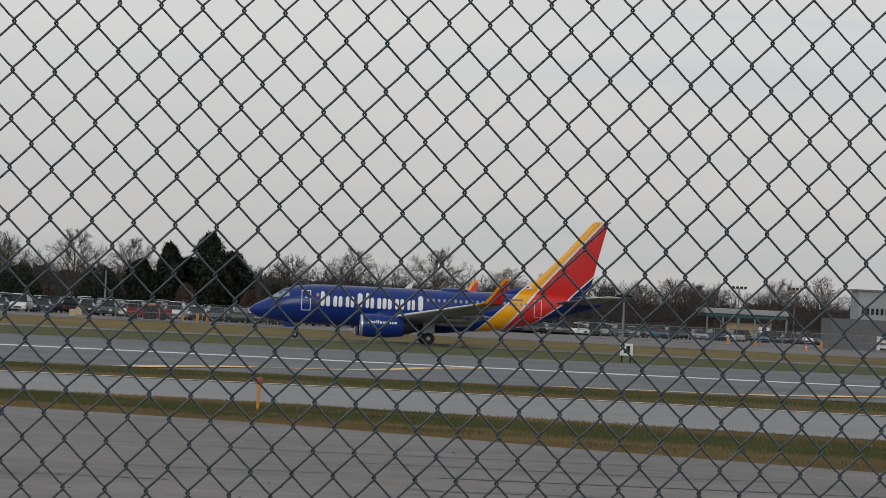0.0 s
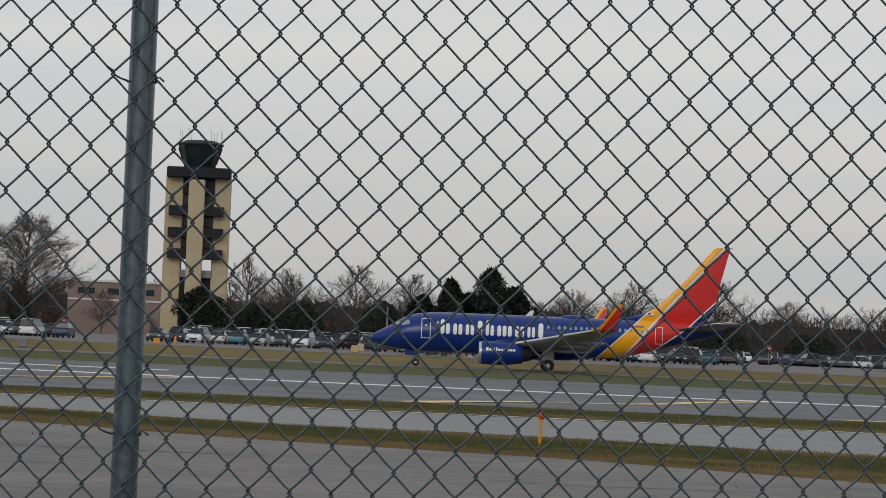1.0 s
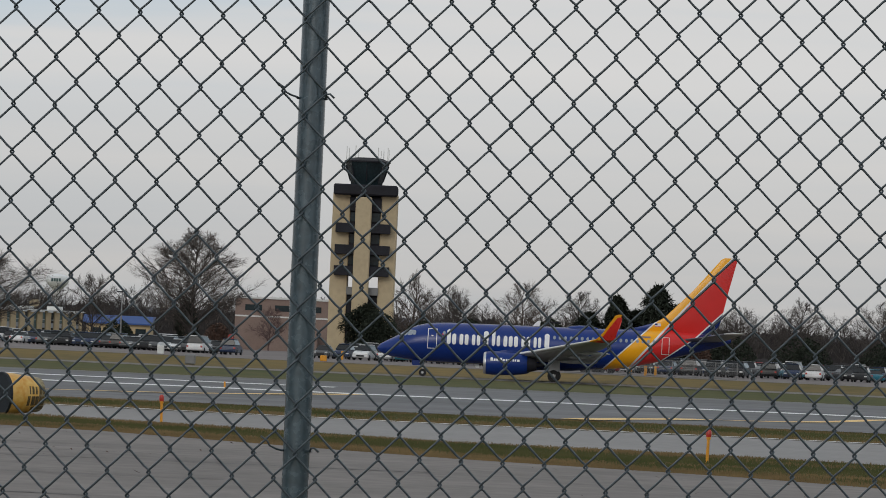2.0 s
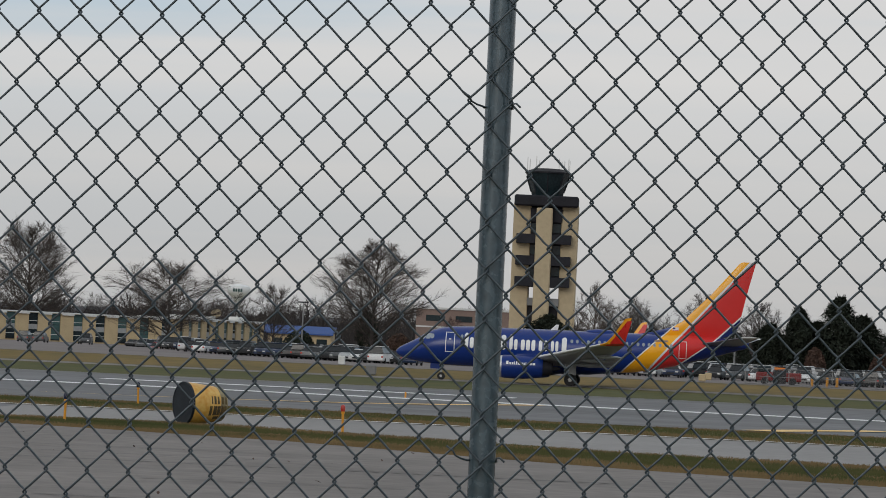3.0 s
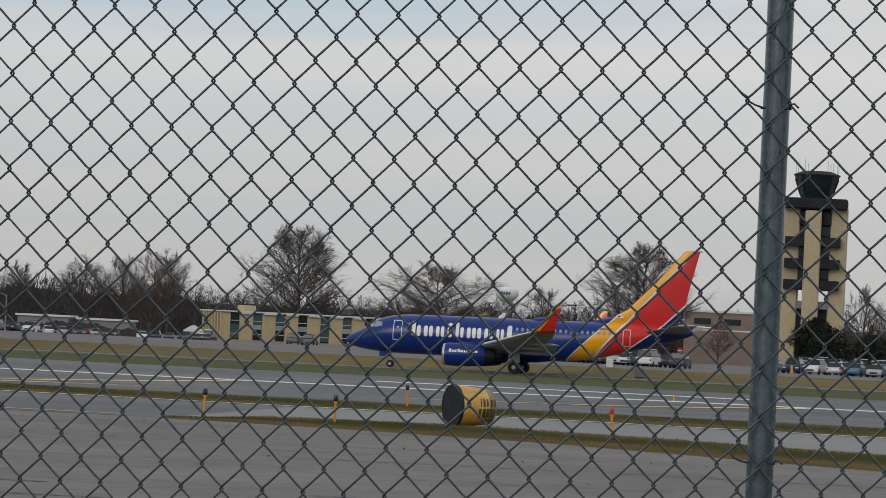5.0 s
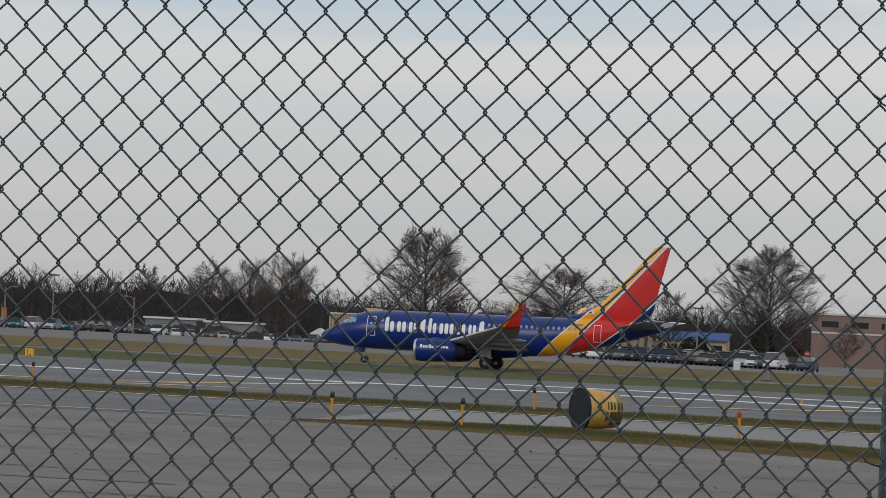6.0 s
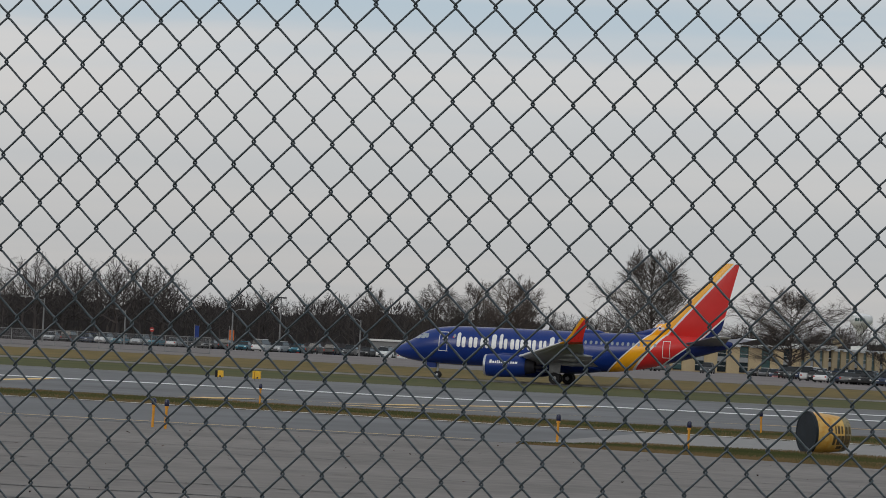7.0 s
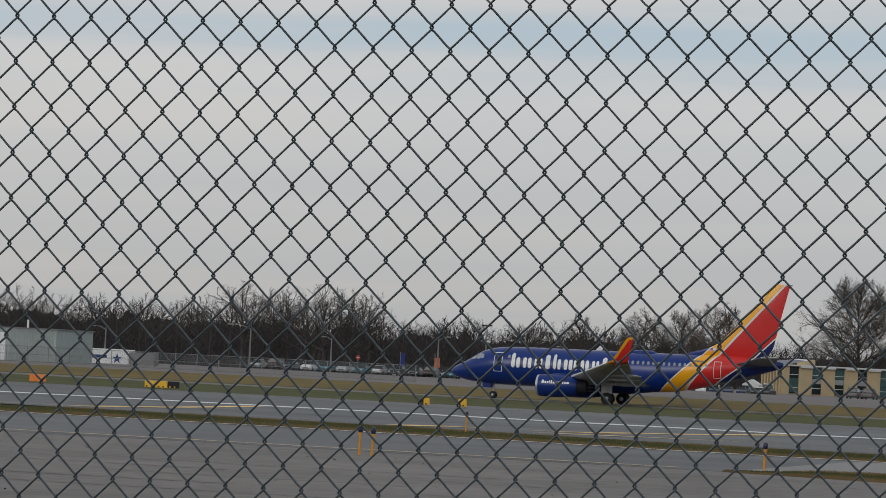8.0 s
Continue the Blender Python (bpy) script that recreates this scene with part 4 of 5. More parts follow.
def build_woods():
    """The bare woods that close the view all along the horizon, in one sheet of many trees."""
    rng = random.Random(5)
    kinds = []
    for k in range(5):
        P, R = grow_tree(random.Random(200 + k), 1.0, 0.74, 11, 5, 4, 0.22 + 0.03 * k, 0.8)
        kinds.append(segs_mesh(P, R, 0.0012))
    Vs, Fs, off = [], [], 0
    for i in range(860):
        band = i % 3
        ang = radians(-34 + 68 * (i / 859) + rng.uniform(-0.12, 0.12))
        dist = (1010, 1100, 1220)[band] + rng.uniform(-25, 25)
        x, y = dist * math.sin(ang), dist * math.cos(ang)
        left = math.degrees(ang) < -10.2
        h = (rng.uniform(11.0, 14.5) if left else rng.uniform(9.0, 12.0)) * 1.2
        if -17.8 < math.degrees(ang) < -15.6:
            h *= 1.28
        elif -15.6 < math.degrees(ang) < -10.2:
            h *= 0.94
        if 1.5 < math.degrees(ang) < 9:
            h *= 1.05
        V, F = kinds[rng.randrange(5)]
        a = rng.uniform(0, 6.3)
        c, s = math.cos(a), math.sin(a)
        W = np.stack([(V[:, 0] * c - V[:, 1] * s) * h * 1.25 + x, (V[:, 0] * s + V[:, 1] * c) * h * 1.25 + y, V[:, 2] * h + G], 1)
        Vs.append(W); Fs.append(F + off); off += len(W)
    ob = fast_mesh("woods", np.concatenate(Vs), np.concatenate(Fs), M["wood"])
    tagged(ob, "dense leafless woods along the horizon", "woods", kind="stuff")
    # undergrowth: thick brush that fills the foot of the woods, coloured dark to deepen it
    r = np.random.RandomState(8)
    n = 110000
    ang = np.radians(-36 + 72 * r.rand(n))
    dist = 1000 + 260 * r.rand(n)
    hh = np.where(np.degrees(ang) < -10, 14.0, 11.0) * r.rand(n) ** 1.25 * (0.85 + 0.15 * np.sin(np.degrees(ang) * 5.1) + 0.10 * np.sin(np.degrees(ang) * 13.7))
    c = np.stack([dist * np.sin(ang), dist * np.cos(ang), G + hh], 1)
    sz = 0.4 + 0.8 * r.rand(n, 1)
    d1 = np.stack([r.randn(n) * 0.5, r.randn(n) * 0.15, np.ones(n)], 1); d1 /= np.linalg.norm(d1, axis=1, keepdims=True)
    d2 = np.cross(d1, np.array([[0, 1.0, 0]])); 
    V = np.stack([c - d1 * sz, c + d2 * sz * 0.12, c + d1 * sz, c - d2 * sz * 0.12], 1).reshape(-1, 3)
    F = (np.arange(n) * 4)[:, None] + np.array([[0, 1, 2, 3]])
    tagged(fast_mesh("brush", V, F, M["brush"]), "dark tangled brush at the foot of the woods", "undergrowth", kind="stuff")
    # added solid dark sheets: a ragged-topped bank closing the woods' gaps, low strips along the lots in front of it
    for name, a0, a1, dist, rise, grain, label in (("thicket", -36, 36, 1290, 10.2, 0.030, "solid dark bank added to fill the depth of the woods"),
                                                   ("hedge", -23, -10.6, 735, 2.4, 0.022, "low dark strip added behind the parked cars"),
                                                   ("hedge", 2.5, 15, 800, 3.0, 0.022, "low dark strip added behind the parked cars")):
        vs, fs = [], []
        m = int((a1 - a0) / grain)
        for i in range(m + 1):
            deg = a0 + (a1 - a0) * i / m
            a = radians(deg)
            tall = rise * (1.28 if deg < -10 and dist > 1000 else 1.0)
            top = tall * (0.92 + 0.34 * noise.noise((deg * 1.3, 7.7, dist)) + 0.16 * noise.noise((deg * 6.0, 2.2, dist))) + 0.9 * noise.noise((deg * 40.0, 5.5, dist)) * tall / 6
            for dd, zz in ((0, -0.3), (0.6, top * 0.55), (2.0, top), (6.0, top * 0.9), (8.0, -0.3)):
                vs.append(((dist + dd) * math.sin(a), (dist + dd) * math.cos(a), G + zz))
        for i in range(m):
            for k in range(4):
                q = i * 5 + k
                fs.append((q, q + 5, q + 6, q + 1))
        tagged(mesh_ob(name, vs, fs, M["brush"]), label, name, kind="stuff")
    # far wooded ridge, distance haze painted in as a bluish colour
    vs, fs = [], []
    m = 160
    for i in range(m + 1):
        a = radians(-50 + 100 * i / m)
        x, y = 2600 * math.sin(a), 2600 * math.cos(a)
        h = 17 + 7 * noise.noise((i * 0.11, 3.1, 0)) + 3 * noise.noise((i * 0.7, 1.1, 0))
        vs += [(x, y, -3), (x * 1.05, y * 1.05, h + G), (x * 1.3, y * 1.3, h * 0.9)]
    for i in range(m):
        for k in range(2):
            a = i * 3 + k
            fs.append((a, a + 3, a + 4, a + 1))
    tagged(mesh_ob("backdrop", vs, fs, M["hill"], None, True), "wooded ridge on the horizon, haze painted into its colour", "hill", kind="structure")


build_woods()

# ---------------------------------------------------------------- buildings


def local(x, y, along, z=G):
    """A frame at (x, y) whose local x runs along a heading in degrees."""
    return pose(x, y, z, 0, 0, along)


def office_wing(name, at, L, D, H, bays, label, end_fins):
    """A two-storey range of tan piers with tall teal windows between them."""
    o = empty(name, at)
    tagged(o, label, "building")
    bw = L / bays
    ww = bw * 0.42
    box("wall", (0, 0.5, 0), (L, D, H - 0.3), M["tan"], o)
    for k in range(bays + 1):
        w2 = (bw - ww) / 2
        lo, hi = max(0, k * bw - w2), min(L, k * bw + w2)
        box("pier", (lo, 0, 0), (hi, 0.52, H - 0.32), M["tan"], o, 0.02)
        if 0 < k < bays:
            box("fascia_drop", (lo + 0.1, -0.52, H - 0.62), (hi - 0.1, -0.3, H - 0.28), M["fascia"], o)
    for k in range(bays):
        x0 = k * bw + (bw - ww) / 2
        win = box("window", (x0, 0.36, 0.3), (x0 + ww, 0.47, H - 0.4), M["darkpanel"], o)
        box("pane", (x0 + 0.08, 0.26, 3.75), (x0 + ww - 0.08, 0.37, 6.0), M["teal"] if (k * 7) % 3 else M["glass"], win)
        box("sash", (x0 + 0.08, 0.24, 4.35), (x0 + ww - 0.08, 0.27, 4.45), M["fascia"], win)
        tall = k % 4 == 0
        box("pane", (x0 + 0.08, 0.26, 0.5), (x0 + ww - 0.08, 0.37, 2.5), M["teal"] if tall else M["glass"], win)
        box("sash", (x0 + 0.08, 0.24, 1.5), (x0 + ww - 0.08, 0.27, 1.62), M["fascia"], win)
        box("spandrel", (x0 + 0.05, 0.25, 2.55), (x0 + ww - 0.05, 0.38, 3.65), M["spandrel"] if not tall else M["teal"], win, label="grey spandrel panel")
    if end_fins:
        for k in range(7):
            box("end_pier", (-0.4, 0.5 + k * D / 7, 0), (0.02, 1.2 + k * D / 7, H - 0.4), M["tan"], o)
            box("end_window", (-0.06, 1.2 + k * D / 7, 0.4), (0.01, 0.5 + (k + 1) * D / 7, H - 0.6), M["glass"], o)
    box("roof", (-0.6, -0.5, H - 0.3), (L + 0.6, D + 0.5, H), M["fascia"], o, 0.04, "white roof edge")
    return o, H


def build_office():
    u, v = radians(35), radians(75)
    x0, y0, L = -144.7, 850.0, 55.0
    o, H = office_wing("office_building", local(x0, y0, 35), L, 10.5, 6.5, 10, "two-storey tan brick office building with teal windows and flat roof", True)
    box("roof_unit", (6.5, 4, H), (9.6, 7, H + 1.3), M["tan"], o, 0.05)
    x1, y1 = x0 + L * math.cos(u), y0 + L * math.sin(u)
    o, H = office_wing("office_building", local(x1, y1, 75), 56.0, 9.0, 6.7, 10, "receding tan brick office range with narrow bays and rooftop units", False)
    for x, y, w, h in ((6, 2, 3, 0.6), (18, 2, 3, 0.8), (26, 2, 3, 0.7), (44, 2, 4, 0.9)):
        box("roof_unit", (x, y, H), (x + w, y + 2.5, H + h), M["fascia"], o, 0.05)
    bm = lathe([(0.05, 0), (0.9, 0.25), (1.25, 0.6), (1.2, 0.6), (0.85, 0.3), (0.02, 0.1)], 16, "y")
    d = part("satellite_dish", bm, M["tanc"], o, "pale satellite dish")
    d.matrix_basis = pose(32, 3, H + 1.1, 35, 0, -60)


def build_blue_building():
    o = empty("blue_roofed_building", pose(-81, 900, G))
    tagged(o, "low tan building with a sloping blue metal roof", "building")
    box("wall", (0, 1.0, 0), (14.5, 12, 4.5), M["tan"], o)
    vs = [(-0.8, 0, 4.4), (15.0, 0, 4.4), (15.0, 3.2, 6.1), (-0.8, 3.2, 6.1), (-0.8, 0, 4.1), (15.0, 0, 4.1), (15.0, 12.5, 6.1), (-0.8, 12.5, 6.1)]
    mesh_ob("roof", vs, [(0, 1, 2, 3), (4, 5, 1, 0), (3, 2, 6, 7), (4, 0, 3, 7), (1, 5, 6, 2)], M["blueroof"], o, label="bright blue sloping metal roof")
    for k in range(8):
        box("roof_rib", (-0.6 + k * 2.1, -0.02, 4.36), (-0.5 + k * 2.1, 0.06, 4.5), M["blueroof"], o)
    for k in range(4):
        box("window", (1 + k * 3.4, 0.93, 1.0), (3.4 + k * 3.4, 1.02, 3.2), M["glass"], o)


def build_brick_building():
    o = empty("brick_building", pose(-42, 800, G))
    tagged(o, "flat-roofed brown brick building beside the control tower", "building")
    box("wall", (0, 0, 0), (25, 20, 10.4), M["brick"], o)
    box("roof", (-0.3, -0.3, 10.4), (25.3, 20, 10.8), M["fascia"], o, label="pale parapet")
    box("annex", (6, -8, 0), (17, 0, 3.6), M["brick"], o, label="low brick annex")
    box("band", (0, -0.12, 6.7), (25, 0.0, 7.0), M["fascia"], o, label="pale string course")
    for k in range(4):
        box("window", (2 + k * 6, -0.08, 8.0), (5.4 + k * 6, 0.03, 9.2), M["glass"], o)


def build_tower():
    o = empty("control_tower", pose(-15.6, 750, G))
    tagged(o, "tall tan concrete control tower with dark balconies and a glazed cab", "tower")
    H = 32.2
    for za, zb in ((0, 12.9), (15.1, H - 2)):
        box("core", (-3.4, -0.6, za), (3.6, 7.6, zb), M["darkpanel"], o, label="dark recessed shaft core")
    box("pier", (-6.15, -1.2, 0), (-2.8, 8, H - 1.4), M["tanc"], o, 0.15, "tan concrete pier")
    box("pier", (-1.77, -3.4, 0), (1.29, -0.4, H - 2.2), M["tanc"], o, 0.2, "tan central concrete pier")
    box("pier", (3.0, -1.2, 0), (6.15, 8, H - 1.4), M["tanc"], o, 0.15, "tan concrete pier")
    for z in (15.1, 19.1, 23.2):
        for xa, xb in ((-5.4, -1.85), (1.2, 5.0)):
            box("balcony", (xa, -3.1, z), (xb, -1.1, z + 1.8), M["darkpanel"], o, 0.06, "dark balcony parapet")
    for xa, xb in ((-2.9, -1.72), (1.25, 3.1)):
        box("slot_head", (xa, -1.5, 27.4), (xb, -0.5, 29.9), M["darkpanel"], o)
        box("slot_block", (xa, -1.6, 11.5), (xb, -0.4, 12.95), M["greywall"], o)
        for z in (17.2, 21.3, 25.4):
            box("window", (xa + 0.15, -0.72, z), (xb - 0.15, -0.58, z + 1.7), M["glass"], o)
    box("top_ring", (-6.05, -3.4, H - 1.9), (6.05, 8.2, H + 0.15), M["darkpanel"], o, 0.25, "dark parapet ring")
    cab = part("cab", lathe([(2.9, H), (3.1, H + 0.9), (4.05, H + 3.9), (4.3, H + 4.6)], 8), M["glass"], o, "dark outward-sloping cab glazing")
    cab.location = (0, 2, 0)
    for k in range(8):
        a = 2 * math.pi * k / 8
        v, f = tube_arrays([(3.12 * math.cos(a), 3.12 * math.sin(a), H + 0.9), (4.1 * math.cos(a), 4.1 * math.sin(a), H + 3.9)], [0.12, 0.12], 5)
        mesh_ob("mullion", v, f, M["darkpanel"], cab)
    rf = part("cab_roof", lathe([(4.4, H + 4.5), (4.4, H + 4.75), (3.0, H + 5.3), (2.6, H + 5.4), (0.1, H + 5.5)], 16), M["darkpanel"], o, "dark flat cab roof")
    rf.location = (0, 2, 0)
    for x, y, h in ((-4.0, 1, 2.6), (-3.6, 3, 2.4), (-2.3, 0, 2.8), (-1.8, 3, 2.2), (2.0, 0, 2.5), (2.5, 2, 2.0), (3.0, 3, 2.3), (3.8, 1, 2.6), (4.0, 3, 2.3)):
        box("aerial", (x - 0.07, y + 1, H + 4.4), (x + 0.07, y + 1.14, H + 4.9 + h), M["fascia"], o, label="thin whip aerial")


def build_water_tower():
    bm = lathe([(1.5, 0), (1.0, 12), (1.1, 15.6), (2.2, 17.2), (3.9, 18.8), (4.4, 19.6), (4.4, 21.2), (4.0, 21.9), (2.2, 22.5), (0.05, 22.8)], 28)
    o = part("water_tower", bm, M["white"], None, smooth=True)
    o.location = (-146.6, 1500, G)
    tagged(o, "white pedestal water tower far off", "water tower")
    bm = bmesh.new()
    for k in range(4):
        add_box(bm, (-1.9 + k * 0.95, -4.5, 19.8), (-1.2 + k * 0.95, -4.30, 21.0))
    part("lettering_bar", bm, M["teal"], o, "dark painted bars")


def build_hangars():
    o = empty("grey_hangar", pose(105.4, 500, G))
    tagged(o, "grey metal hangar with a white roller door", "hangar")
    box("wall", (5.4, 0, 0), (34, 5, 8.4), M["spandrel"], o)
    box("annex", (0.6, -6, 0), (18, -0.004, 4.7), M["annexwall"], o, label="lower grey annex")
    box("roof", (5.1, -0.3, 8.4), (34.3, 5.3, 8.6), M["greywall"], o)
    d = box("roller_door", (6.6, -6.1, 0), (10.4, -5.98, 2.7), M["white"], o, label="white roller door")
    for k in range(4):
        box("door_panel", (6.7, -6.14, 0.08 + k * 0.66), (10.3, -6.09, 0.68 + k * 0.66), M["white"], d)
        for j in range(2):
            box("door_window", (7.0 + j * 1.7, -6.17, 0.25 + k * 0.66), (8.2 + j * 1.7, -6.13, 0.5 + k * 0.66), M["glass"], d)
    box("plinth", (6.2, -6.6, 0), (16, -6.16, 0.9), M["brick"], o, label="low brown plinth")
    for k in range(7):
        box("vent", (5.8 + k * 0.62, -0.06, 5.4), (6.15 + k * 0.62, 0.02, 6.2), M["glass"], o)
    c = empty("canopy_building", pose(127.0, 700, G))
    tagged(c, "long low building with a pale flat canopy on posts", "building")
    box("wall", (4.6, 3, 0), (12.5, 9, 3.6), M["tan"], c)
    box("canopy", (0, 0, 5.15), (15.4, 9, 6.1), M["spandrel"], c, 0.05, "pale grey canopy edge")
    box("soffit", (0.3, 0.4, 4.5), (15.1, 8.8, 5.15), M["teal"], c, 0.05, "dark green soffit band")
    for k in range(6):
        box("post", (0.5 + k * 2.9, 0.5, 0), (0.8 + k * 2.9, 0.8, 4.6), M["greywall"], c)
    box("canopy_sign", (10.0, -0.05, 2.0), (12, 0.02, 3.0), M["white"], c)
    s = empty("corrugated_hangar", pose(-192, 480, G))
    tagged(s, "pale green corrugated metal hangar", "hangar")
    box("wall", (0, 0, 0), (15.7, 14, 4.9), M["tealclad"], s)
    for k in range(30):
        box("rib", (9.2 + k * 0.21, -0.07, 0), (9.3 + k * 0.21, 0.0, 4.9), M["tealclad"], s)
    box("roof", (-0.2, -0.2, 4.9), (15.9, 14.2, 5.05), M["greywall"], s)
    box("door_leaf", (1.5, -0.1, 0), (8.8, -0.01, 4.3), M["white"], s, label="pale hangar door")
    box("roof_vent", (10.5, 3, 5.05), (10.7, 3.2, 6.1), M["white"], s)
    t = empty("semi_trailer", pose(-190.8, 520, G))
    tagged(t, "long white box trailer with blue lettering bars", "trailer")
    box("box", (0, 0, 0.35), (10.6, 2.6, 2.8), M["white"], t, 0.05)
    box("sill", (0, -0.03, 0.25), (10.6, 2.6, 0.40), M["darkpanel"], t)
    for k in range(2):
        for y in (0.3, 2.3):
            w = part("wheel", lathe([(0.2, -0.14), (0.45, -0.14), (0.5, 0), (0.45, 0.14), (0.2, 0.14)], 12, "y"), M["black"], t)
            w.location = (8.0 + k * 1.1, y, 0.5)
    box("lettering_bar", (4.4, -0.02, 1.55), (7.4, 0.0, 1.95), M["paintblue"], t, label="blue painted bar")
    vs, n = [], 5
    for k in range(10):
        r = 0.75 if k % 2 == 0 else 0.3
        a = math.pi / 2 + k * math.pi / 5
        vs.append((8.9 + r * math.cos(a), -0.02, 1.5 + r * math.sin(a)))
    mesh_ob("star", vs, [tuple(range(10))], M["paintblue"], t, label="blue painted star")
    box("sill", (10.62, 0, 0.4), (14.2, 2.4, 2.5), M["greywall"], t, 0.04)
    # low sheds beyond the far lot
    for x, y, w, h, lab in ((-168, 750, 10, 3.7, "low pale shed behind parked cars"), (-156.5, 752, 10, 3.4, "low white-roofed shed behind parked cars")):
        sh = empty("low_shed", pose(x, y, G)); tagged(sh, lab, "shed")
        box("wall", (0, 0, 0), (w, 7, h - 0.4), M["greywall"], sh)
        box("roof", (-0.4, -0.4, h - 0.4), (w + 0.4, 7.4, h), M["fascia"], sh, 0.03)
        box("door", (2, -0.05, 0), (4, 0.02, 2.4), M["glass"], sh)
    tn = empty("white_tent", pose(-137.3, 760, G)); tagged(tn, "small white peaked storage tent", "tent")
    vs = [(0, 0, 0), (3.3, 0, 0), (3.3, 4, 0), (0, 4, 0), (0, 0, 1.9), (3.3, 0, 1.9), (3.3, 4, 1.9), (0, 4, 1.9), (1.65, 0, 2.9), (1.65, 4, 2.9)]
    mesh_ob("cover", vs, [(0, 1, 5, 8, 4), (1, 2, 6, 5), (2, 3, 7, 9, 6), (3, 0, 4, 7), (4, 8, 9, 7), (5, 6, 9, 8)], M["fascia"], tn)


build_office()
build_blue_building()
build_brick_building()
build_tower()
build_water_tower()
build_hangars()

# ---------------------------------------------------------------- cars
M["car_glass"] = mat("car_glass", (0.012, 0.015, 0.018), 0.15, 0, 0.3, 1.0, spec=0.35)
CAR_COLOURS = {
    "white": (0.70, 0.70, 0.70), "silver": (0.42, 0.43, 0.44), "grey": (0.085, 0.09, 0.095), "black": (0.015, 0.016, 0.018), "navy": (0.02, 0.035, 0.08), "red": (0.19, 0.013, 0.013), "teal": (0.03, 0.16, 0.22)}
for k, c in CAR_COLOURS.items():
    M["car_" + k] = mat(k + "_car_paint", c, 0.3, 0.15 if k in ("silver", "grey") else 0, 0.08, 1.0, spec=0.35)


def profile_body(bm, prof, hw, inset=0.0):
    """A body from a side profile (y along the car, z), with its flanks drawn in."""
    a = [bm.verts.new((-hw + inset * (z > 0.9), y, z)) for y, z in prof]
    b = [bm.verts.new((hw - inset * (z > 0.9), y, z)) for y, z in prof]
    n = len(prof)
    for i in range(n):
        bm.faces.new((a[i], a[(i + 1) % n], b[(i + 1) % n], b[i]))
    bm.faces.new(a[::-1]); bm.faces.new(b)
    bmesh.ops.recalc_face_normals(bm, faces=bm.faces)
    bmesh.ops.bevel(bm, geom=bm.edges[:], offset=0.07, segments=2, affect="EDGES", clamp_overlap=True)


def build_car(kind, colour):
    c = empty("car")
    tagged(c, {"sedan": "parked %s sedan in the lot", "suv": "parked %s sport utility vehicle in the lot", "van": "parked %s van in the lot", "pickup": "parked %s pickup truck in the lot"}[kind] % colour, "car", "parked cars")
    L, hw, belt, top = {"sedan": (4.7, 0.90, 0.95, 1.52), "suv": (4.7, 0.94, 1.10, 1.80), "van": (5.2, 0.98, 1.15, 2.0), "pickup": (5.6, 0.98, 1.12, 1.85)}[kind]
    p = M["car_" + colour]
    h = L / 2
    bm = bmesh.new()
    profile_body(bm, [(-h, 0.35), (-h, 0.62), (-h + 0.15, belt - 0.18), (-h + 1.2, belt), (h - 0.5, belt + 0.02), (h - 0.05, belt - 0.1), (h, 0.6), (h - 0.05, 0.33), (h - 0.6, 0.25), (-h + 0.5, 0.25)], hw, 0.05)
    part("body", bm, p, c)
    fy, ry, ty0, ty1 = {"sedan": (-1.15, 1.75, -0.45, 1.05), "suv": (-1.25, 2.2, -0.55, 2.0), "van": (-1.7, 2.5, -0.9, 2.4), "pickup": (-1.3, 0.8, -0.7, 0.65)}[kind]
    bm = bmesh.new()
    profile_body(bm, [(fy, belt - 0.02), (ty0, top - 0.06), (ty1, top - 0.06), (ry, belt - 0.02)], hw - 0.06, 0.0)
    for v in bm.verts:
        if v.co.z > belt + 0.1:
            v.co.x *= 0.74
    part("window_glass", bm, M["car_glass"], c, "dark tinted car glass")
    bm = bmesh.new()
    add_box(bm, (-(hw - 0.06) * 0.74, ty0 - 0.02, top - 0.08), ((hw - 0.06) * 0.74, ty1 + 0.02, top), 0.035)
    part("roof", bm, p, c)
    for sx in (-1, 1):
        for y in (-h + 0.9, h - 0.95):
            w = part("wheel", lathe([(0.12, -0.1), (0.30, -0.1), (0.33, -0.06), (0.33, 0.08), (0.2, 0.1)], 12, "x"), M["black"], c)
            w.location = (sx * (hw - 0.08), y, 0.33)
        box("headlight", (sx * (hw - 0.22) - 0.16, -h - 0.01, 0.62), (sx * (hw - 0.22) + 0.16, -h + 0.12, 0.76), M["fascia"], c)
        box("tail_light", (sx * (hw - 0.16) - 0.1, h - 0.1, 0.66), (sx * (hw - 0.16) + 0.1, h + 0.005, 0.86), M["lens_r"], c)
    box("grille", (-0.45, -h - 0.008, 0.42), (0.45, -h + 0.1, 0.6), M["black"], c)
    return c


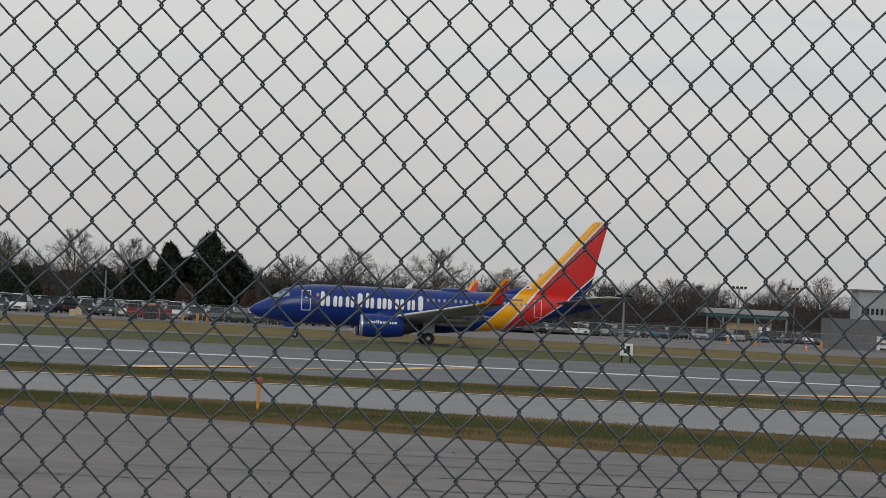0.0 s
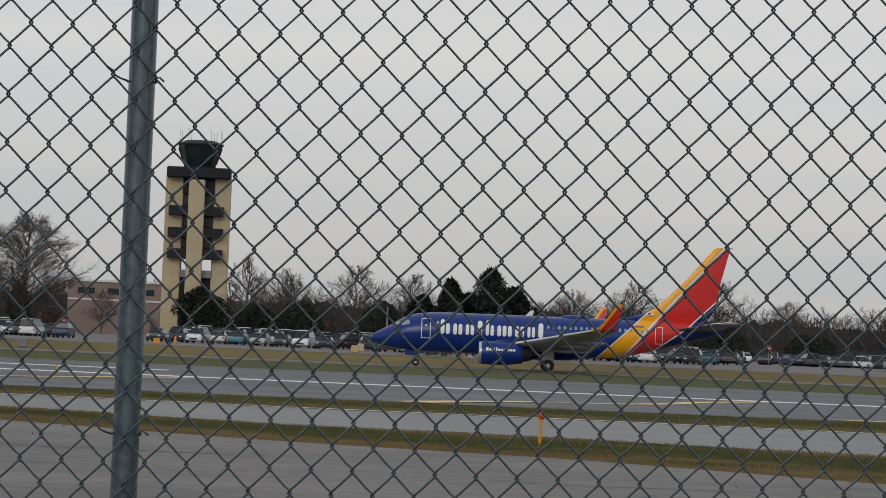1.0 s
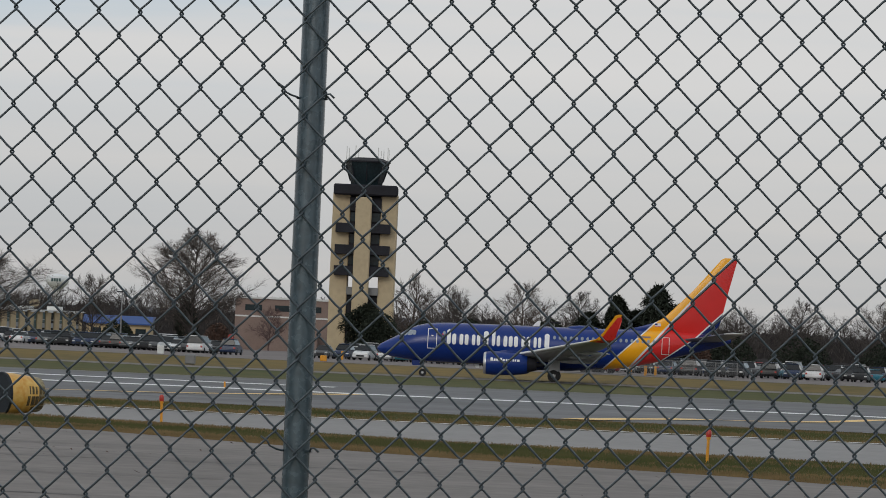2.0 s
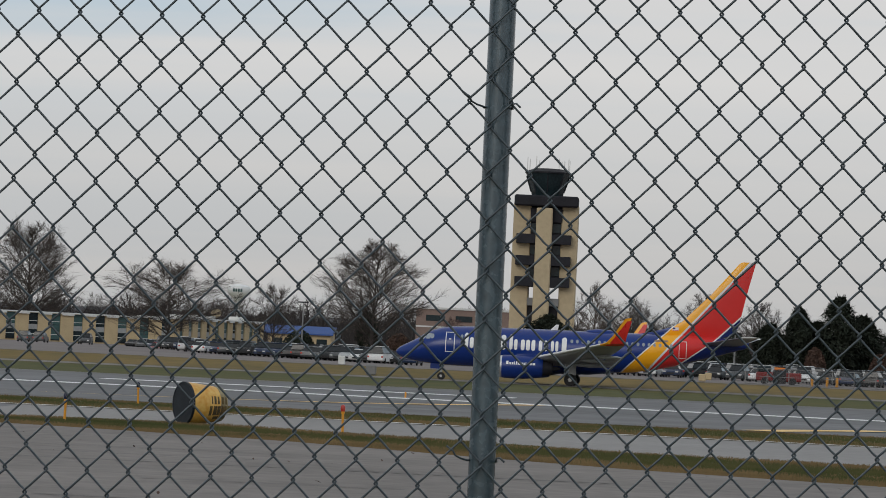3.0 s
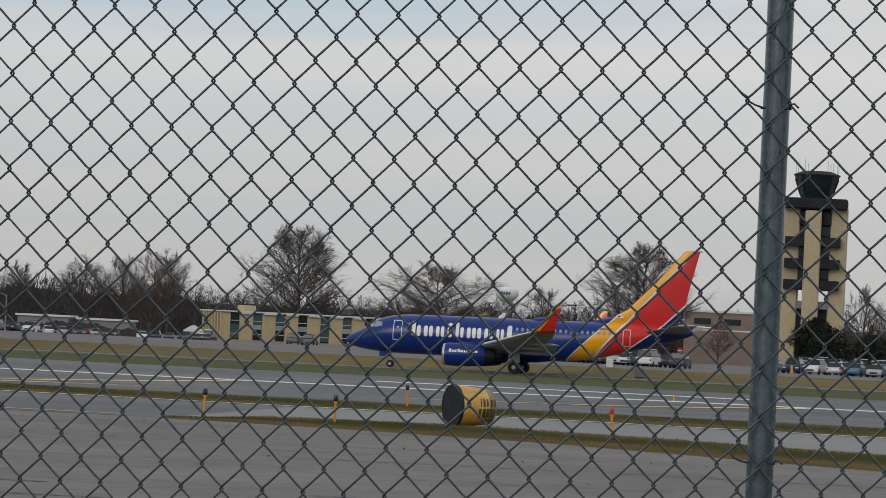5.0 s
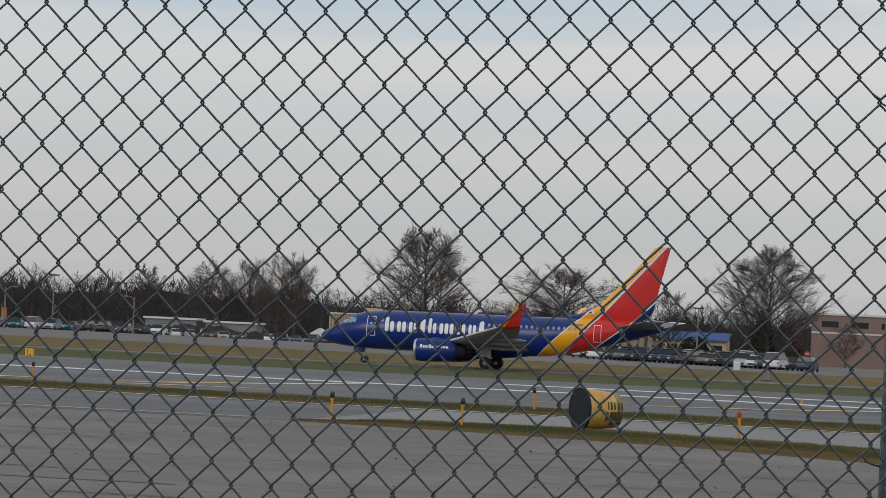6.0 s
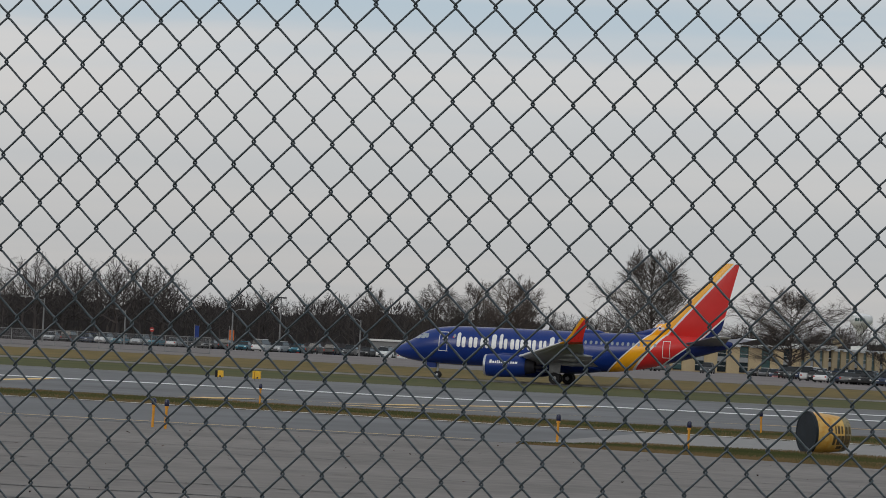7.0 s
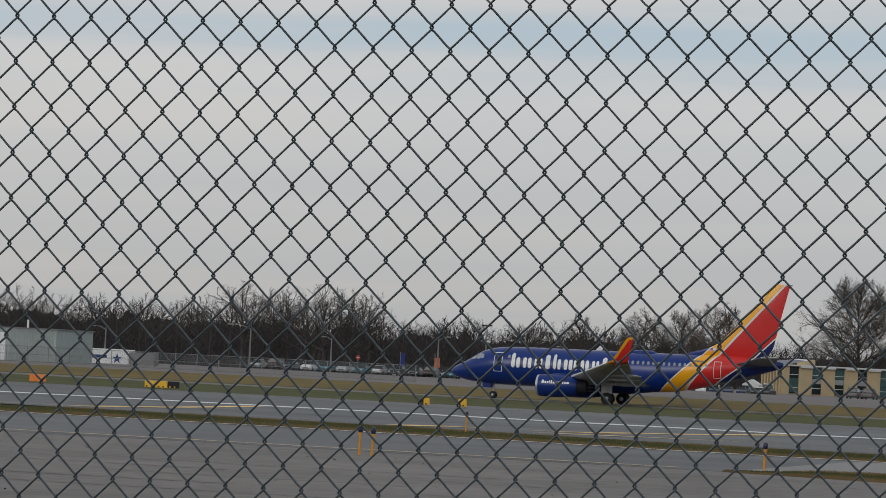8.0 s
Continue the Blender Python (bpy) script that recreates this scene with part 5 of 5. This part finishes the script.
CAR_KINDS = [build_car(k, c) for k, c in (("sedan", "white"), ("sedan", "silver"), ("suv", "grey"), ("suv", "black"), ("sedan", "navy"), ("suv", "white"), ("sedan", "black"), ("suv", "silver"), ("sedan", "red"), ("sedan", "grey"), ("van", "white"), ("sedan", "teal"), ("suv", "navy"), ("pickup", "black"))]
CAR_ROWS = [  # start, end, share of bays taken
    ((-13.6, 459), (32.3, 430.1), 0.97), ((-12.8, 472.6), (32.3, 443.7), 0.95), ((-11.9, 487.9), (30.6, 462.4), 0.95), ((-11.9, 508.3), (17, 494.7), 0.9),
    ((-23.8, 448.8), (-53.5, 503.2), 0.95), ((-26.3, 462.4), (-58.6, 528.7), 0.95), ((-30.6, 489.6), (-66.3, 571.2), 0.85),
    ((24.6, 452), (50, 459), 0.8), ((25.6, 466), (56, 482), 0.9), ((71.4, 525.3), (127.5, 595), 0.8),
    ((-95, 626), (-66, 610), 0.62), ((-12, 525), (28, 508), 0.95), ((-12, 550), (30, 530), 0.95), ((-13, 590), (30, 570), 0.95), ((26, 440), (48, 452), 0.8), ((-14, 640), (30, 620), 0.9), ((-190, 612), (-138, 626), 0.95), ((-193, 646), (-134, 672), 0.95)]
FAR_ROWS = [((-40, 640), (-86, 740), 0.85), ((-82, 720), (-100, 800), 0.5), ((92, 660), (168, 840), 0.8), ((40, 500), (84, 540), 0.85), ((40, 530), (90, 575), 0.85), ((-178, 668), (-122, 716), 0.8),
            ((60, 640), (120, 700), 0.8), ((100, 760), (176, 900), 0.8), ((-176, 720), (-130, 740), 0.8), ((-190, 560), (-186, 562), 0.5)]
SHADES = (0, 1, 2, 2, 3, 3, 3, 4, 4, 5, 6, 6, 6, 7, 9, 9, 12, 12, 13, 11, 10)


def park_cars():
    rng = random.Random(11)
    used = set()
    for row, ((xa, ya), (xb, yb), share) in enumerate(CAR_ROWS):
        n = int(math.hypot(xb - xa, yb - ya) / 2.65)
        lean = (-10, 8, -6, 11)[row % 4]
        for i in range(n):
            if rng.random() > share:
                continue
            u = i / max(1, n - 1)
            x, y = xa + (xb - xa) * u, ya + (yb - ya) * u + rng.uniform(-0.7, 0.7)
            k = rng.choice(SHADES)
            m = pose(x, y, ground_z(y) + 0.02, 0, 0, rng.choice((0, 0, 180)) + lean + rng.uniform(-4, 4) - math.degrees(math.atan2(x, y)) * 0.5)
            if k in used:
                copy_thing(CAR_KINDS[k], m)
            else:
                used.add(k)
                CAR_KINDS[k].matrix_basis = m
    for k, c in enumerate(CAR_KINDS):
        if k not in used:
            c.matrix_basis = pose(-40 - 4 * k, 610, G + 0.02)


def far_cars():
    """The rows farthest off, where single cars run together."""
    rng = random.Random(17)
    bm = bmesh.new()
    mats = [M["car_" + c] for c in ("white", "silver", "grey", "black", "navy", "red")] + [M["car_glass"], M["black"]]
    for (xa, ya), (xb, yb), share in FAR_ROWS:
        n = int(math.hypot(xb - xa, yb - ya) / 2.7)
        for i in range(n):
            if rng.random() > share:
                continue
            u = i / max(1, n - 1)
            x, y = xa + (xb - xa) * u, ya + (yb - ya) * u + rng.uniform(-0.7, 0.7)
            top = rng.choice((1.45, 1.45, 1.7, 1.8))
            colour = rng.choice((0, 1, 2, 2, 3, 3, 3, 4, 4, 4, 5))
            m = pose(x, y, ground_z(y) + 0.02, 0, 0, rng.choice((-9, 8)) + rng.uniform(-4, 4))
            for prof, hw, taper, mi in (([(-2.3, 0.3), (-2.3, 0.65), (-1.2, 0.95), (2.2, 0.98), (2.3, 0.5), (2.2, 0.28)], 0.9, 1, colour),
                                        ([(-1.15, 0.93), (-0.5, top - 0.07), (1.3, top - 0.07), (1.9, 0.93)], 0.84, 0.74, 6),
                                        ([(-0.55, top - 0.08), (-0.45, top), (1.25, top), (1.35, top - 0.08)], 0.63, 1, colour),
                                        ([(-1.7, 0.02), (-1.7, 0.4), (1.7, 0.4), (1.7, 0.02)], 0.86, 1, 7)):
                a = [bm.verts.new(m @ Vector((-hw * (taper if z > 1.1 else 1), yy, z))) for yy, z in prof]
                b = [bm.verts.new(m @ Vector((hw * (taper if z > 1.1 else 1), yy, z))) for yy, z in prof]
                fs = [bm.faces.new((a[q], a[(q + 1) % len(prof)], b[(q + 1) % len(prof)], b[q])) for q in range(len(prof))]
                fs += [bm.faces.new(a[::-1]), bm.faces.new(b)]
                for f in fs:
                    f.material_index = mi
    bmesh.ops.recalc_face_normals(bm, faces=bm.faces)
    ob = part("distant_cars", bm, mats[0])
    for mm in mats[1:]:
        ob.data.materials.append(mm)
    tagged(ob, "many distant parked cars of mixed colours", "cars", kind="stuff")


park_cars()
far_cars()

# ---------------------------------------------------------------- markers, drum, signs, lamps


def build_stake(lens, label):
    s = empty("edge_marker")
    tagged(s, label, "edge marker", "edge markers")
    part("stake", lathe([(0.025, -0.05), (0.023, 0.38)], 10), M["stake_y"], s, "yellow painted stake")
    part("collar", lathe([(0.036, 0.36), (0.036, 0.385), (0.031, 0.40)], 12), M["stake_y"], s)
    part("lens", lathe([(0.040, 0.40), (0.046, 0.43), (0.045, 0.485), (0.030, 0.515), (0.005, 0.525)], 12), lens, s, "coloured glass lens", smooth=True)
    return s


blue_stake = build_stake(M["lens_b"], "yellow taxiway edge marker with a dark blue lens")
red_stake = build_stake(M["lens_r"], "yellow taxiway edge marker with a red lens")
for proto, places in ((red_stake, ((4.3, 63.2), (-5.16, 73.6))), (blue_stake, ((-10.29, 73.0), (-12.76, 73.0), (-11.5, 94), (-25.6, 101), (-19.17, 67.9), (-18.74, 67.2)))):
    for i, (x, y) in enumerate(places):
        m = pose(x, y, ground_z(y) + 0.02, 1.5 * math.sin(x), 1.5 * math.cos(x * 3))
        if i == 0:
            proto.matrix_basis = m
        else:
            copy_thing(proto, m)


def build_drum():
    r, L = 0.405, 0.78
    d = empty("marker_drum", pose(-8.0, 75.3, r + 0.0, 0, 0, 35))
    tagged(d, "yellow and black drum lying on its side in the grass", "drum")

    def radius(x):
        return r * (1 - 0.22 * max(0.0, (x + L / 2) / L - 0.12))

    for name, a, b, mt, lab in (("shell", -L / 2, 0.24, "drumyellow", "worn yellow drum shell"), ("end_section", 0.24, L / 2, "drumend", "scuffed dark-stained end section")):
        k = 8
        xs = [a + (b - a) * i / k for i in range(k + 1)]
        part(name, lathe([(radius(x) * (1.012 if i % 3 == 0 else 1), x) for i, x in enumerate(xs)], 40, "x"), M[mt], d, lab, smooth=True)
    part("end_cap", lathe([(r * 0.93, -L / 2 - 0.012), (r * 0.98, -L / 2 - 0.022), (r * 1.02, -L / 2 - 0.018), (r * 1.025, -L / 2 + 0.03), (r, -L / 2 + 0.034)], 40, "x"), M["drumgrey"], d, "dark grimy drum end")
    # two rows of worn stencilled bars round the shell
    for a0, a1, bars in ((2, 26, ((0.02, 0.03), (0.08, 0.05), (0.16, 0.04), (0.25, 0.05), (0.33, 0.04))),
                         (-34, -4, ((-0.02, 0.06), (0.07, 0.08), (0.16, 0.07), (0.245, 0.12))),
                         (-52, -38, ((0.10, 0.12), (0.25, 0.13)))):
        for x, w in bars:
            v = []
            for q in range(7):
                a = radians(a0 + (a1 - a0) * q / 6)
                for xx in (x, x + w):
                    rr = radius(xx) * 1.014 + 0.002
                    v.append((xx, -rr * math.cos(a), rr * math.sin(a)))
            mesh_ob("stencil_bar", v, [(2 * q, 2 * q + 1, 2 * q + 3, 2 * q + 2) for q in range(6)], M["stencil"], d, label="worn black stencilled bar")
    box("skid", (-0.38, -0.18, -r - 0.02), (0.36, 0.18, -r + 0.03), M["black"], d)


build_drum()


def airfield_sign(x, y, w, h, panels, label):
    s = empty("airfield_sign", pose(x, y, ground_z(y)))
    tagged(s, label, "sign")
    for k in range(max(2, int(w / 0.9) + 1)):
        px = 0.15 + (w - 0.3) * k / max(1, int(w / 0.9))
        box("leg", (px - 0.03, -0.03, 0), (px + 0.03, 0.03, 0.2), M["lamp_pole"], s)
    x0 = 0
    for share, mt in panels:
        p = box("panel", (x0, -0.1, 0.18), (x0 + w * share - 0.03, 0.1, 0.18 + h), M[mt], s, 0.02)
        n = int(w * share / 0.34)
        for k in range(n):
            box("legend_bar", (x0 + 0.12 + k * 0.34, -0.112, 0.21), (x0 + 0.22 + k * 0.34, -0.10, 0.20 + h * 0.22), M["black"] if mt != "darkpanel" else M["signyellow"], p) if mt != "orange" else None
        x0 += w * share


airfield_sign(-88.5, 259, 2.5, 0.46, ((0.34, "signyellow"), (0.33, "signyellow"), (0.33, "darkpanel")), "low yellow taxiway sign with black legend panels")
airfield_sign(-96.2, 257, 1.2, 0.5, ((1.0, "orange"),), "small orange airfield sign")
airfield_sign(-63.45, 239, 0.55, 0.42, ((0.3, "darkpanel"), (0.7, "signyellow")), "small black and yellow airfield sign on legs")
airfield_sign(-61.05, 239, 0.55, 0.5, ((0.3, "signyellow"), (0.7, "signyellow")), "small black and yellow airfield sign")


def build_white_box_sign():
    s = empty("distance_marker", pose(43, 266, ground_z(266)))
    tagged(s, "white box marker with a black figure on short legs", "sign")
    box("panel", (-0.42, -0.2, 0.42), (0.42, 0.2, 1.25), M["white"], s, 0.03)
    box("figure_bar", (-0.22, -0.212, 0.6), (0.22, -0.20, 0.75), M["black"], s)
    box("figure_bar", (-0.05, -0.212, 0.75), (0.22, -0.20, 1.1), M["black"], s)
    for x in (-0.3, 0.3):
        box("leg", (x - 0.05, -0.05, 0), (x + 0.05, 0.05, 0.44), M["darkpanel"], s)


build_white_box_sign()


def street_lamp(x, y, ztop, arm, label):
    h = ztop - ground_z(y)
    s = empty("street_lamp", pose(x, y, ground_z(y)))
    tagged(s, label, "street lamp", "street lamps")
    part("pole", lathe([(0.16, 0), (0.15, h * 0.2), (0.09, h)], 8), M["lamp_pole"], s)
    if arm:
        v, f = tube_arrays([(0, 0, h - 0.4), (arm * 0.5, 0, h + 0.1), (arm, 0, h + 0.15)], [0.07, 0.06, 0.05], 6)
        mesh_ob("arm", v, f, M["lamp_pole"], s)
        box("head", (arm - 0.45, -0.15, h + 0.05), (arm + 0.2, 0.15, h + 0.25), M["greywall"], s, 0.04)
    else:
        box("head", (-0.9, -0.2, h), (0.9, 0.2, h + 0.22), M["darkpanel"], s, 0.04)


for x, y, z, a in ((-175.2, 560, 5.7, -3.2), (-212, 600, 4.7, -2), (-174.3, 600, 4.7, -1.2), (15.8, 560, 5.1, 0), (-161.6, 650, 8.2, 0), (-136.3, 600, 4.9, -1.2), (-146.4, 560, 5.3, 1.6), (69, 430, 4.2, 0)):
    street_lamp(x, y, z, a, "grey steel parking lot lamp with a curved arm" if a else "plain steel parking lot pole lamp")
street_lamp(-52.8, 650, 7.6, 0, "tall parking lot lamp with a crossbar head")


def flood_lights(x, y, ztop):
    h = ztop - G
    s = empty("floodlight_mast", pose(x, y, G))
    tagged(s, "dark floodlight mast with lamps on a crossbar", "street lamp")
    part("pole", lathe([(0.2, 0), (0.12, h)], 8), M["lamp_pole"], s)
    box("crossbar", (-1.3, -0.06, h - 0.1), (1.3, 0.06, h + 0.05), M["lamp_pole"], s)
    for k in range(4):
        box("lamp", (-1.4 + k * 0.8, -0.3, h + 0.05), (-0.9 + k * 0.8, 0.2, h + 0.45), M["darkpanel"], s, 0.06)


flood_lights(144.5, 760, 8.8)
flood_lights(155.6, 760, 9.1)


def bollard(x, y, h, r, mt, label):
    b = part("bollard", lathe([(r, -0.1), (r, h - 0.06), (r * 0.8, h), (0.01, h + 0.02)], 12), M[mt], None, smooth=True)
    b.location = (x, y, ground_z(y))
    tagged(b, label, "bollard", "bollards")


for x, y in ((19.3, 402.5), (20.8, 402), (21.8, 402), (-11.2, 448), (92, 490), (96, 492), (104, 490)):
    bollard(x, y, 1.0, 0.14, "stake_y", "yellow painted bollard at the lot's edge")


bollard(-11.2, 206, 0.34, 0.05, "stake_y", "small yellow runway edge marker in the grass")


def block(name, x, y, w, d, h, mt, label, cat):
    b = box(name, (-w / 2, -d / 2, 0), (w / 2, d / 2, h), M[mt], None, min(w, h) * 0.12)
    b.matrix_basis = pose(x, y, ground_z(y) + 0.02)
    tagged(b, label, cat)


block("barrier", -12, 404, 0.7, 0.5, 0.6, "stake_y", "yellow plastic barrier block", "barrier")
block("barrier", 9.4, 430, 0.7, 0.6, 0.8, "tan", "cream barrier block by parked cars", "barrier")
block("utility_box", -24, 379, 1.0, 0.7, 1.0, "greywall", "grey utility box in the grass", "utility box")
block("utility_box", -28.5, 402, 0.7, 0.6, 0.9, "fascia", "pale concrete block by the lot", "utility box")
block("utility_box", 8.2, 403, 0.75, 0.6, 0.75, "tan", "cream concrete block by the lot", "utility box")
ban = empty("banner", pose(-154.1, 590, G)); tagged(ban, "orange upright banner on a pole", "banner")
box("cloth", (-0.58, -0.03, 2.3), (0.2, 0.03, 3.85), M["banner_red"], ban, 0.01)
box("pole", (-0.66, -0.04, 0), (-0.58, 0.04, 4.5), M["lamp_pole"], ban)
ban = empty("banner", pose(-159.6, 590, G)); tagged(ban, "dark blue upright banner on a pole", "banner")
box("cloth", (-0.58, -0.03, 2.4), (0.1, 0.03, 4.3), M["paintblue"], ban, 0.01)
box("pole", (-0.66, -0.04, 0), (-0.58, 0.04, 4.5), M["lamp_pole"], ban)
for x, y, h in ((-167.0, 590, 2.6), (60.2, 480, 2.25), (-25.6, 480, 2.0)):
    stop = empty("stop_sign", pose(x, y, ground_z(y))); tagged(stop, "red octagonal road sign on a steel post", "road sign")
    box("post", (-0.04, -0.02, 0), (0.04, 0.04, h - 0.1), M["lamp_pole"], stop)
    plate_ob = part("plate", lathe([(0.38, -0.02), (0.38, 0.02)], 8, "y"), M["signred"], stop, "red octagonal plate")
    plate_ob.matrix_basis = pose(0, -0.05, h, 0, 22.5, 0)
    box("lettering_bar", (-0.22, -0.085, h - 0.05), (0.22, -0.075, h + 0.05), M["fascia"], stop, label="white bar")
toilet = empty("portable_toilet", pose(-132.2, 760, ground_z(760))); tagged(toilet, "blue-grey portable toilet cabin beside the tent", "portable toilet")
box("cabin", (-0.8, -0.8, 0), (0.8, 0.8, 2.0), M["teal"], toilet, 0.06)
box("roof", (-0.84, -0.84, 2.0), (0.84, 0.84, 2.25), M["fascia"], toilet, 0.1)
box("door", (-0.5, -0.83, 0.1), (0.5, -0.79, 1.9), M["greywall"], toilet, 0.01)


def build_cone(x, y):
    c = empty("traffic_cone", pose(x, y, ground_z(y) + 0.01)); tagged(c, "orange traffic cone with a white band", "traffic cone")
    box("base", (-0.2, -0.2, 0), (0.2, 0.2, 0.04), M["orange"], c)
    part("cone", lathe([(0.15, 0.04), (0.03, 0.75)], 12), M["orange"], c)
    part("band", lathe([(0.108, 0.32), (0.078, 0.5)], 12), M["white"], c, "white reflective band")


build_cone(89.6, 430)


def build_red_truck():
    """The red vehicle behind the wire enclosure by the lot."""
    t = empty("red_truck", pose(13.7, 404, ground_z(405) + 0.02)); tagged(t, "red service truck with a black rack at the lot's edge", "truck")
    box("body", (0, 0, 0.35), (4.6, 1.9, 1.25), M["car_red"], t, 0.12)
    box("cab", (0.1, 0.1, 1.25), (1.5, 1.8, 1.85), M["glass"], t, 0.12)
    box("rack", (1.7, -0.25, 0.1), (3.0, -0.05, 1.5), M["black"], t, 0.03)
    box("lamp_bar", (1.8, -0.24, 1.5), (2.9, 0.2, 1.75), M["orange"], t, 0.03)
    for x in (0.9, 3.7):
        for y in (0.1, 1.8):
            w = part("wheel", lathe([(0.15, -0.12), (0.36, -0.12), (0.4, 0), (0.36, 0.12), (0.15, 0.12)], 12, "y"), M["black"], t)
            w.location = (x, y, 0.4)


build_red_truck()


def far_fence(x0, y0, x1, y1, h, n):
    f = empty("perimeter_fence", pose(0, 0, 0)); tagged(f, "thin grey perimeter fence along the parking lot", "fence")
    for k in range(n + 1):
        u = k / n
        x, y = x0 + (x1 - x0) * u, y0 + (y1 - y0) * u
        box("post", (x - 0.04, y - 0.04, ground_z(y)), (x + 0.04, y + 0.04, ground_z(y) + h), M["lamp_pole"], f)
    m = int(math.hypot(x1 - x0, y1 - y0) / 0.055)
    u = np.linspace(0, 1, m)
    gx, gy = x0 + (x1 - x0) * u, y0 + (y1 - y0) * u
    gz = np.array([ground_z(q) for q in gy])
    P = np.stack([gx, gy, gz, gx + 0.3, gy, gz + h], 1)
    Q = np.stack([gx + 0.3, gy, gz, gx, gy, gz + h], 1)
    V, F = segs_mesh(np.concatenate([P, Q]), np.full((2 * m, 2), 0.0035), 0.0035)
    tagged(fast_mesh("wire_mesh", V, F, M["lamp_pole"], f), "thin grey fence mesh", kind="stuff")
    for z in (h * 0.97, h * 0.5, 0.1):
        v, fc = tube_arrays([(x0, y0, ground_z(y0) + z), (x1, y1, ground_z(y1) + z)], [0.03, 0.03], 5)
        mesh_ob("rail", v, fc, M["lamp_pole"], f)


far_fence(-230, 455, -120, 449, 2.0, 40)
far_fence(12.5, 401, 30, 400.5, 1.7, 8)
far_fence(70, 470, 130, 466, 2.0, 22)


def scatter_grass():
    """Short upright blades on the verges next to the fence: green within, withered along the edges."""
    r = np.random.RandomState(3)
    pts, dry = [], []
    for near, far, xa, xb, n, hh in ((ISLAND_NEAR, ISLAND_FAR, -13, 20, 150000, 0.065), (STRIP_NEAR, STRIP_FAR, -40, 26, 130000, 0.065)):
        x = xa + (xb - xa) * r.rand(n)
        a = np.array([near(v) for v in x]) - 0.15
        b = np.array([far(v) for v in x]) + 0.15
        u = r.rand(n)
        y = a + (b - a) * u
        wave = 0.10 * np.sin(x * 1.3 + y * 0.9) + 0.08 * np.sin(x * 0.41 - y * 1.7) + 0.06 * r.randn(n)
        pts.append(np.stack([x, y, hh * (0.4 + 0.6 * r.rand(n)) * (0.85 + wave)], 1))
        dry.append((u + wave < 0.32) | (u + wave > 0.88))
    P, D = np.concatenate(pts), np.concatenate(dry)
    n = len(P)
    z0 = np.array([ground_z(y) for y in P[:, 1]])
    base = np.stack([P[:, 0], P[:, 1], z0 - 0.01], 1)
    a = r.randn(n) * 0.6
    wv = np.stack([np.cos(a), np.sin(a), np.zeros(n)], 1) * (0.003 + 0.005 * r.rand(n, 1))
    tip = base + np.stack([r.randn(n) * 0.012, 0.02 + np.abs(r.randn(n)) * 0.012, P[:, 2] + 0.012], 1)
    V = np.stack([base - wv, base + wv, tip + wv * 0.5, tip - wv * 0.5], 1)
    for name, pick, mt, label in (("grass_tufts", ~D, "blade", "short green autumn grass on the verges"), ("dry_tufts", D, "dryblade", "withered straw-brown grass along the verge edges")):
        k = int(pick.sum())
        F = (np.arange(k) * 4)[:, None] + np.array([[0, 1, 2, 3]])
        tagged(fast_mesh(name, V[pick].reshape(-1, 3), F, M[mt]), label, "grass", kind="stuff")


scatter_grass()


def pavement_cracks():
    """Sealed cracks and slab joints in the apron."""
    rng = random.Random(21)
    for k in range(16):
        y = 26 + k * 2.9
        x = -30 + rng.uniform(0, 6)
        while x < 16:
            l = rng.uniform(1.2, 6)
            pts = [(x + l * q / 4, y + rng.uniform(-0.12, 0.12)) for q in range(5)]
            if rng.random() < 0.75 and ISLAND_NEAR_OR_TAXI(x + l) > y + 1:
                ribbon("sealed_crack", pts, rng.uniform(0.05, 0.13), M["seam"], 0.026, "dark sealed crack in the apron", "crack")
            x += l + rng.uniform(0.5, 7)


pavement_cracks()


def fallen_leaves():
    """Small dry leaves and grit blown over the apron."""
    r = np.random.RandomState(31)
    n = 480
    x, y = -24 + 40 * r.rand(n), 26 + 42 * r.rand(n)
    ok = y < np.array([ISLAND_NEAR_OR_TAXI(v) for v in x]) - 0.3
    x, y = x[ok], y[ok]
    n = len(x)
    c = np.stack([x, y, np.full(n, 0.035)], 1)
    a = r.rand(n) * 6.283
    sz = (0.012 + 0.03 * r.rand(n) ** 2)[:, None]
    d1 = np.stack([np.cos(a), np.sin(a), 0.5 * r.rand(n)], 1) * sz
    d2 = np.stack([-np.sin(a), np.cos(a), 0.4 * r.rand(n)], 1) * sz * 0.6
    V = np.stack([c - d1, c + d2, c + d1, c - d2 * 0.6], 1).reshape(-1, 3)
    F = (np.arange(n) * 4)[:, None] + np.array([[0, 1, 2, 3]])
    tagged(fast_mesh("fallen_leaves", V, F, M["shrub"]), "scattered dry brown leaves on the apron", "leaves", kind="stuff")


fallen_leaves()

# ---------------------------------------------------------------- movement
NOSE = [(0.0, 23.61), (0.5, 15.98), (1.0, 8.80), (2.5, -13.50), (3.0, -21.0), (3.5, -28.4), (4.0, -36.0), (5.5, -58.3), (6.0, -65.6), (6.5, -73.2), (7.0, -80.5), (7.5, -88.0), (8.0, -95.4)]


def motions():
    head = -math.degrees(math.atan(0.045))
    walk(airliner, [(t, pose(x, 366 - 0.045 * x, -1.5 + 0.032, 0, 0, head)) for t, x in NOSE])
    ts = [k / FPS for k in range(0, int(8 * FPS) + 1)]
    for wh, x, y, r in WHEELS:
        rows = []
        for t in ts:
            run = 23.61 - float(np.interp(t, [q[0] for q in NOSE], [q[1] for q in NOSE]))
            rows.append((t, pose(x, y, r, 0, -math.degrees(run / r) % 360, 0)))
        walk(wh, rows)


motions()
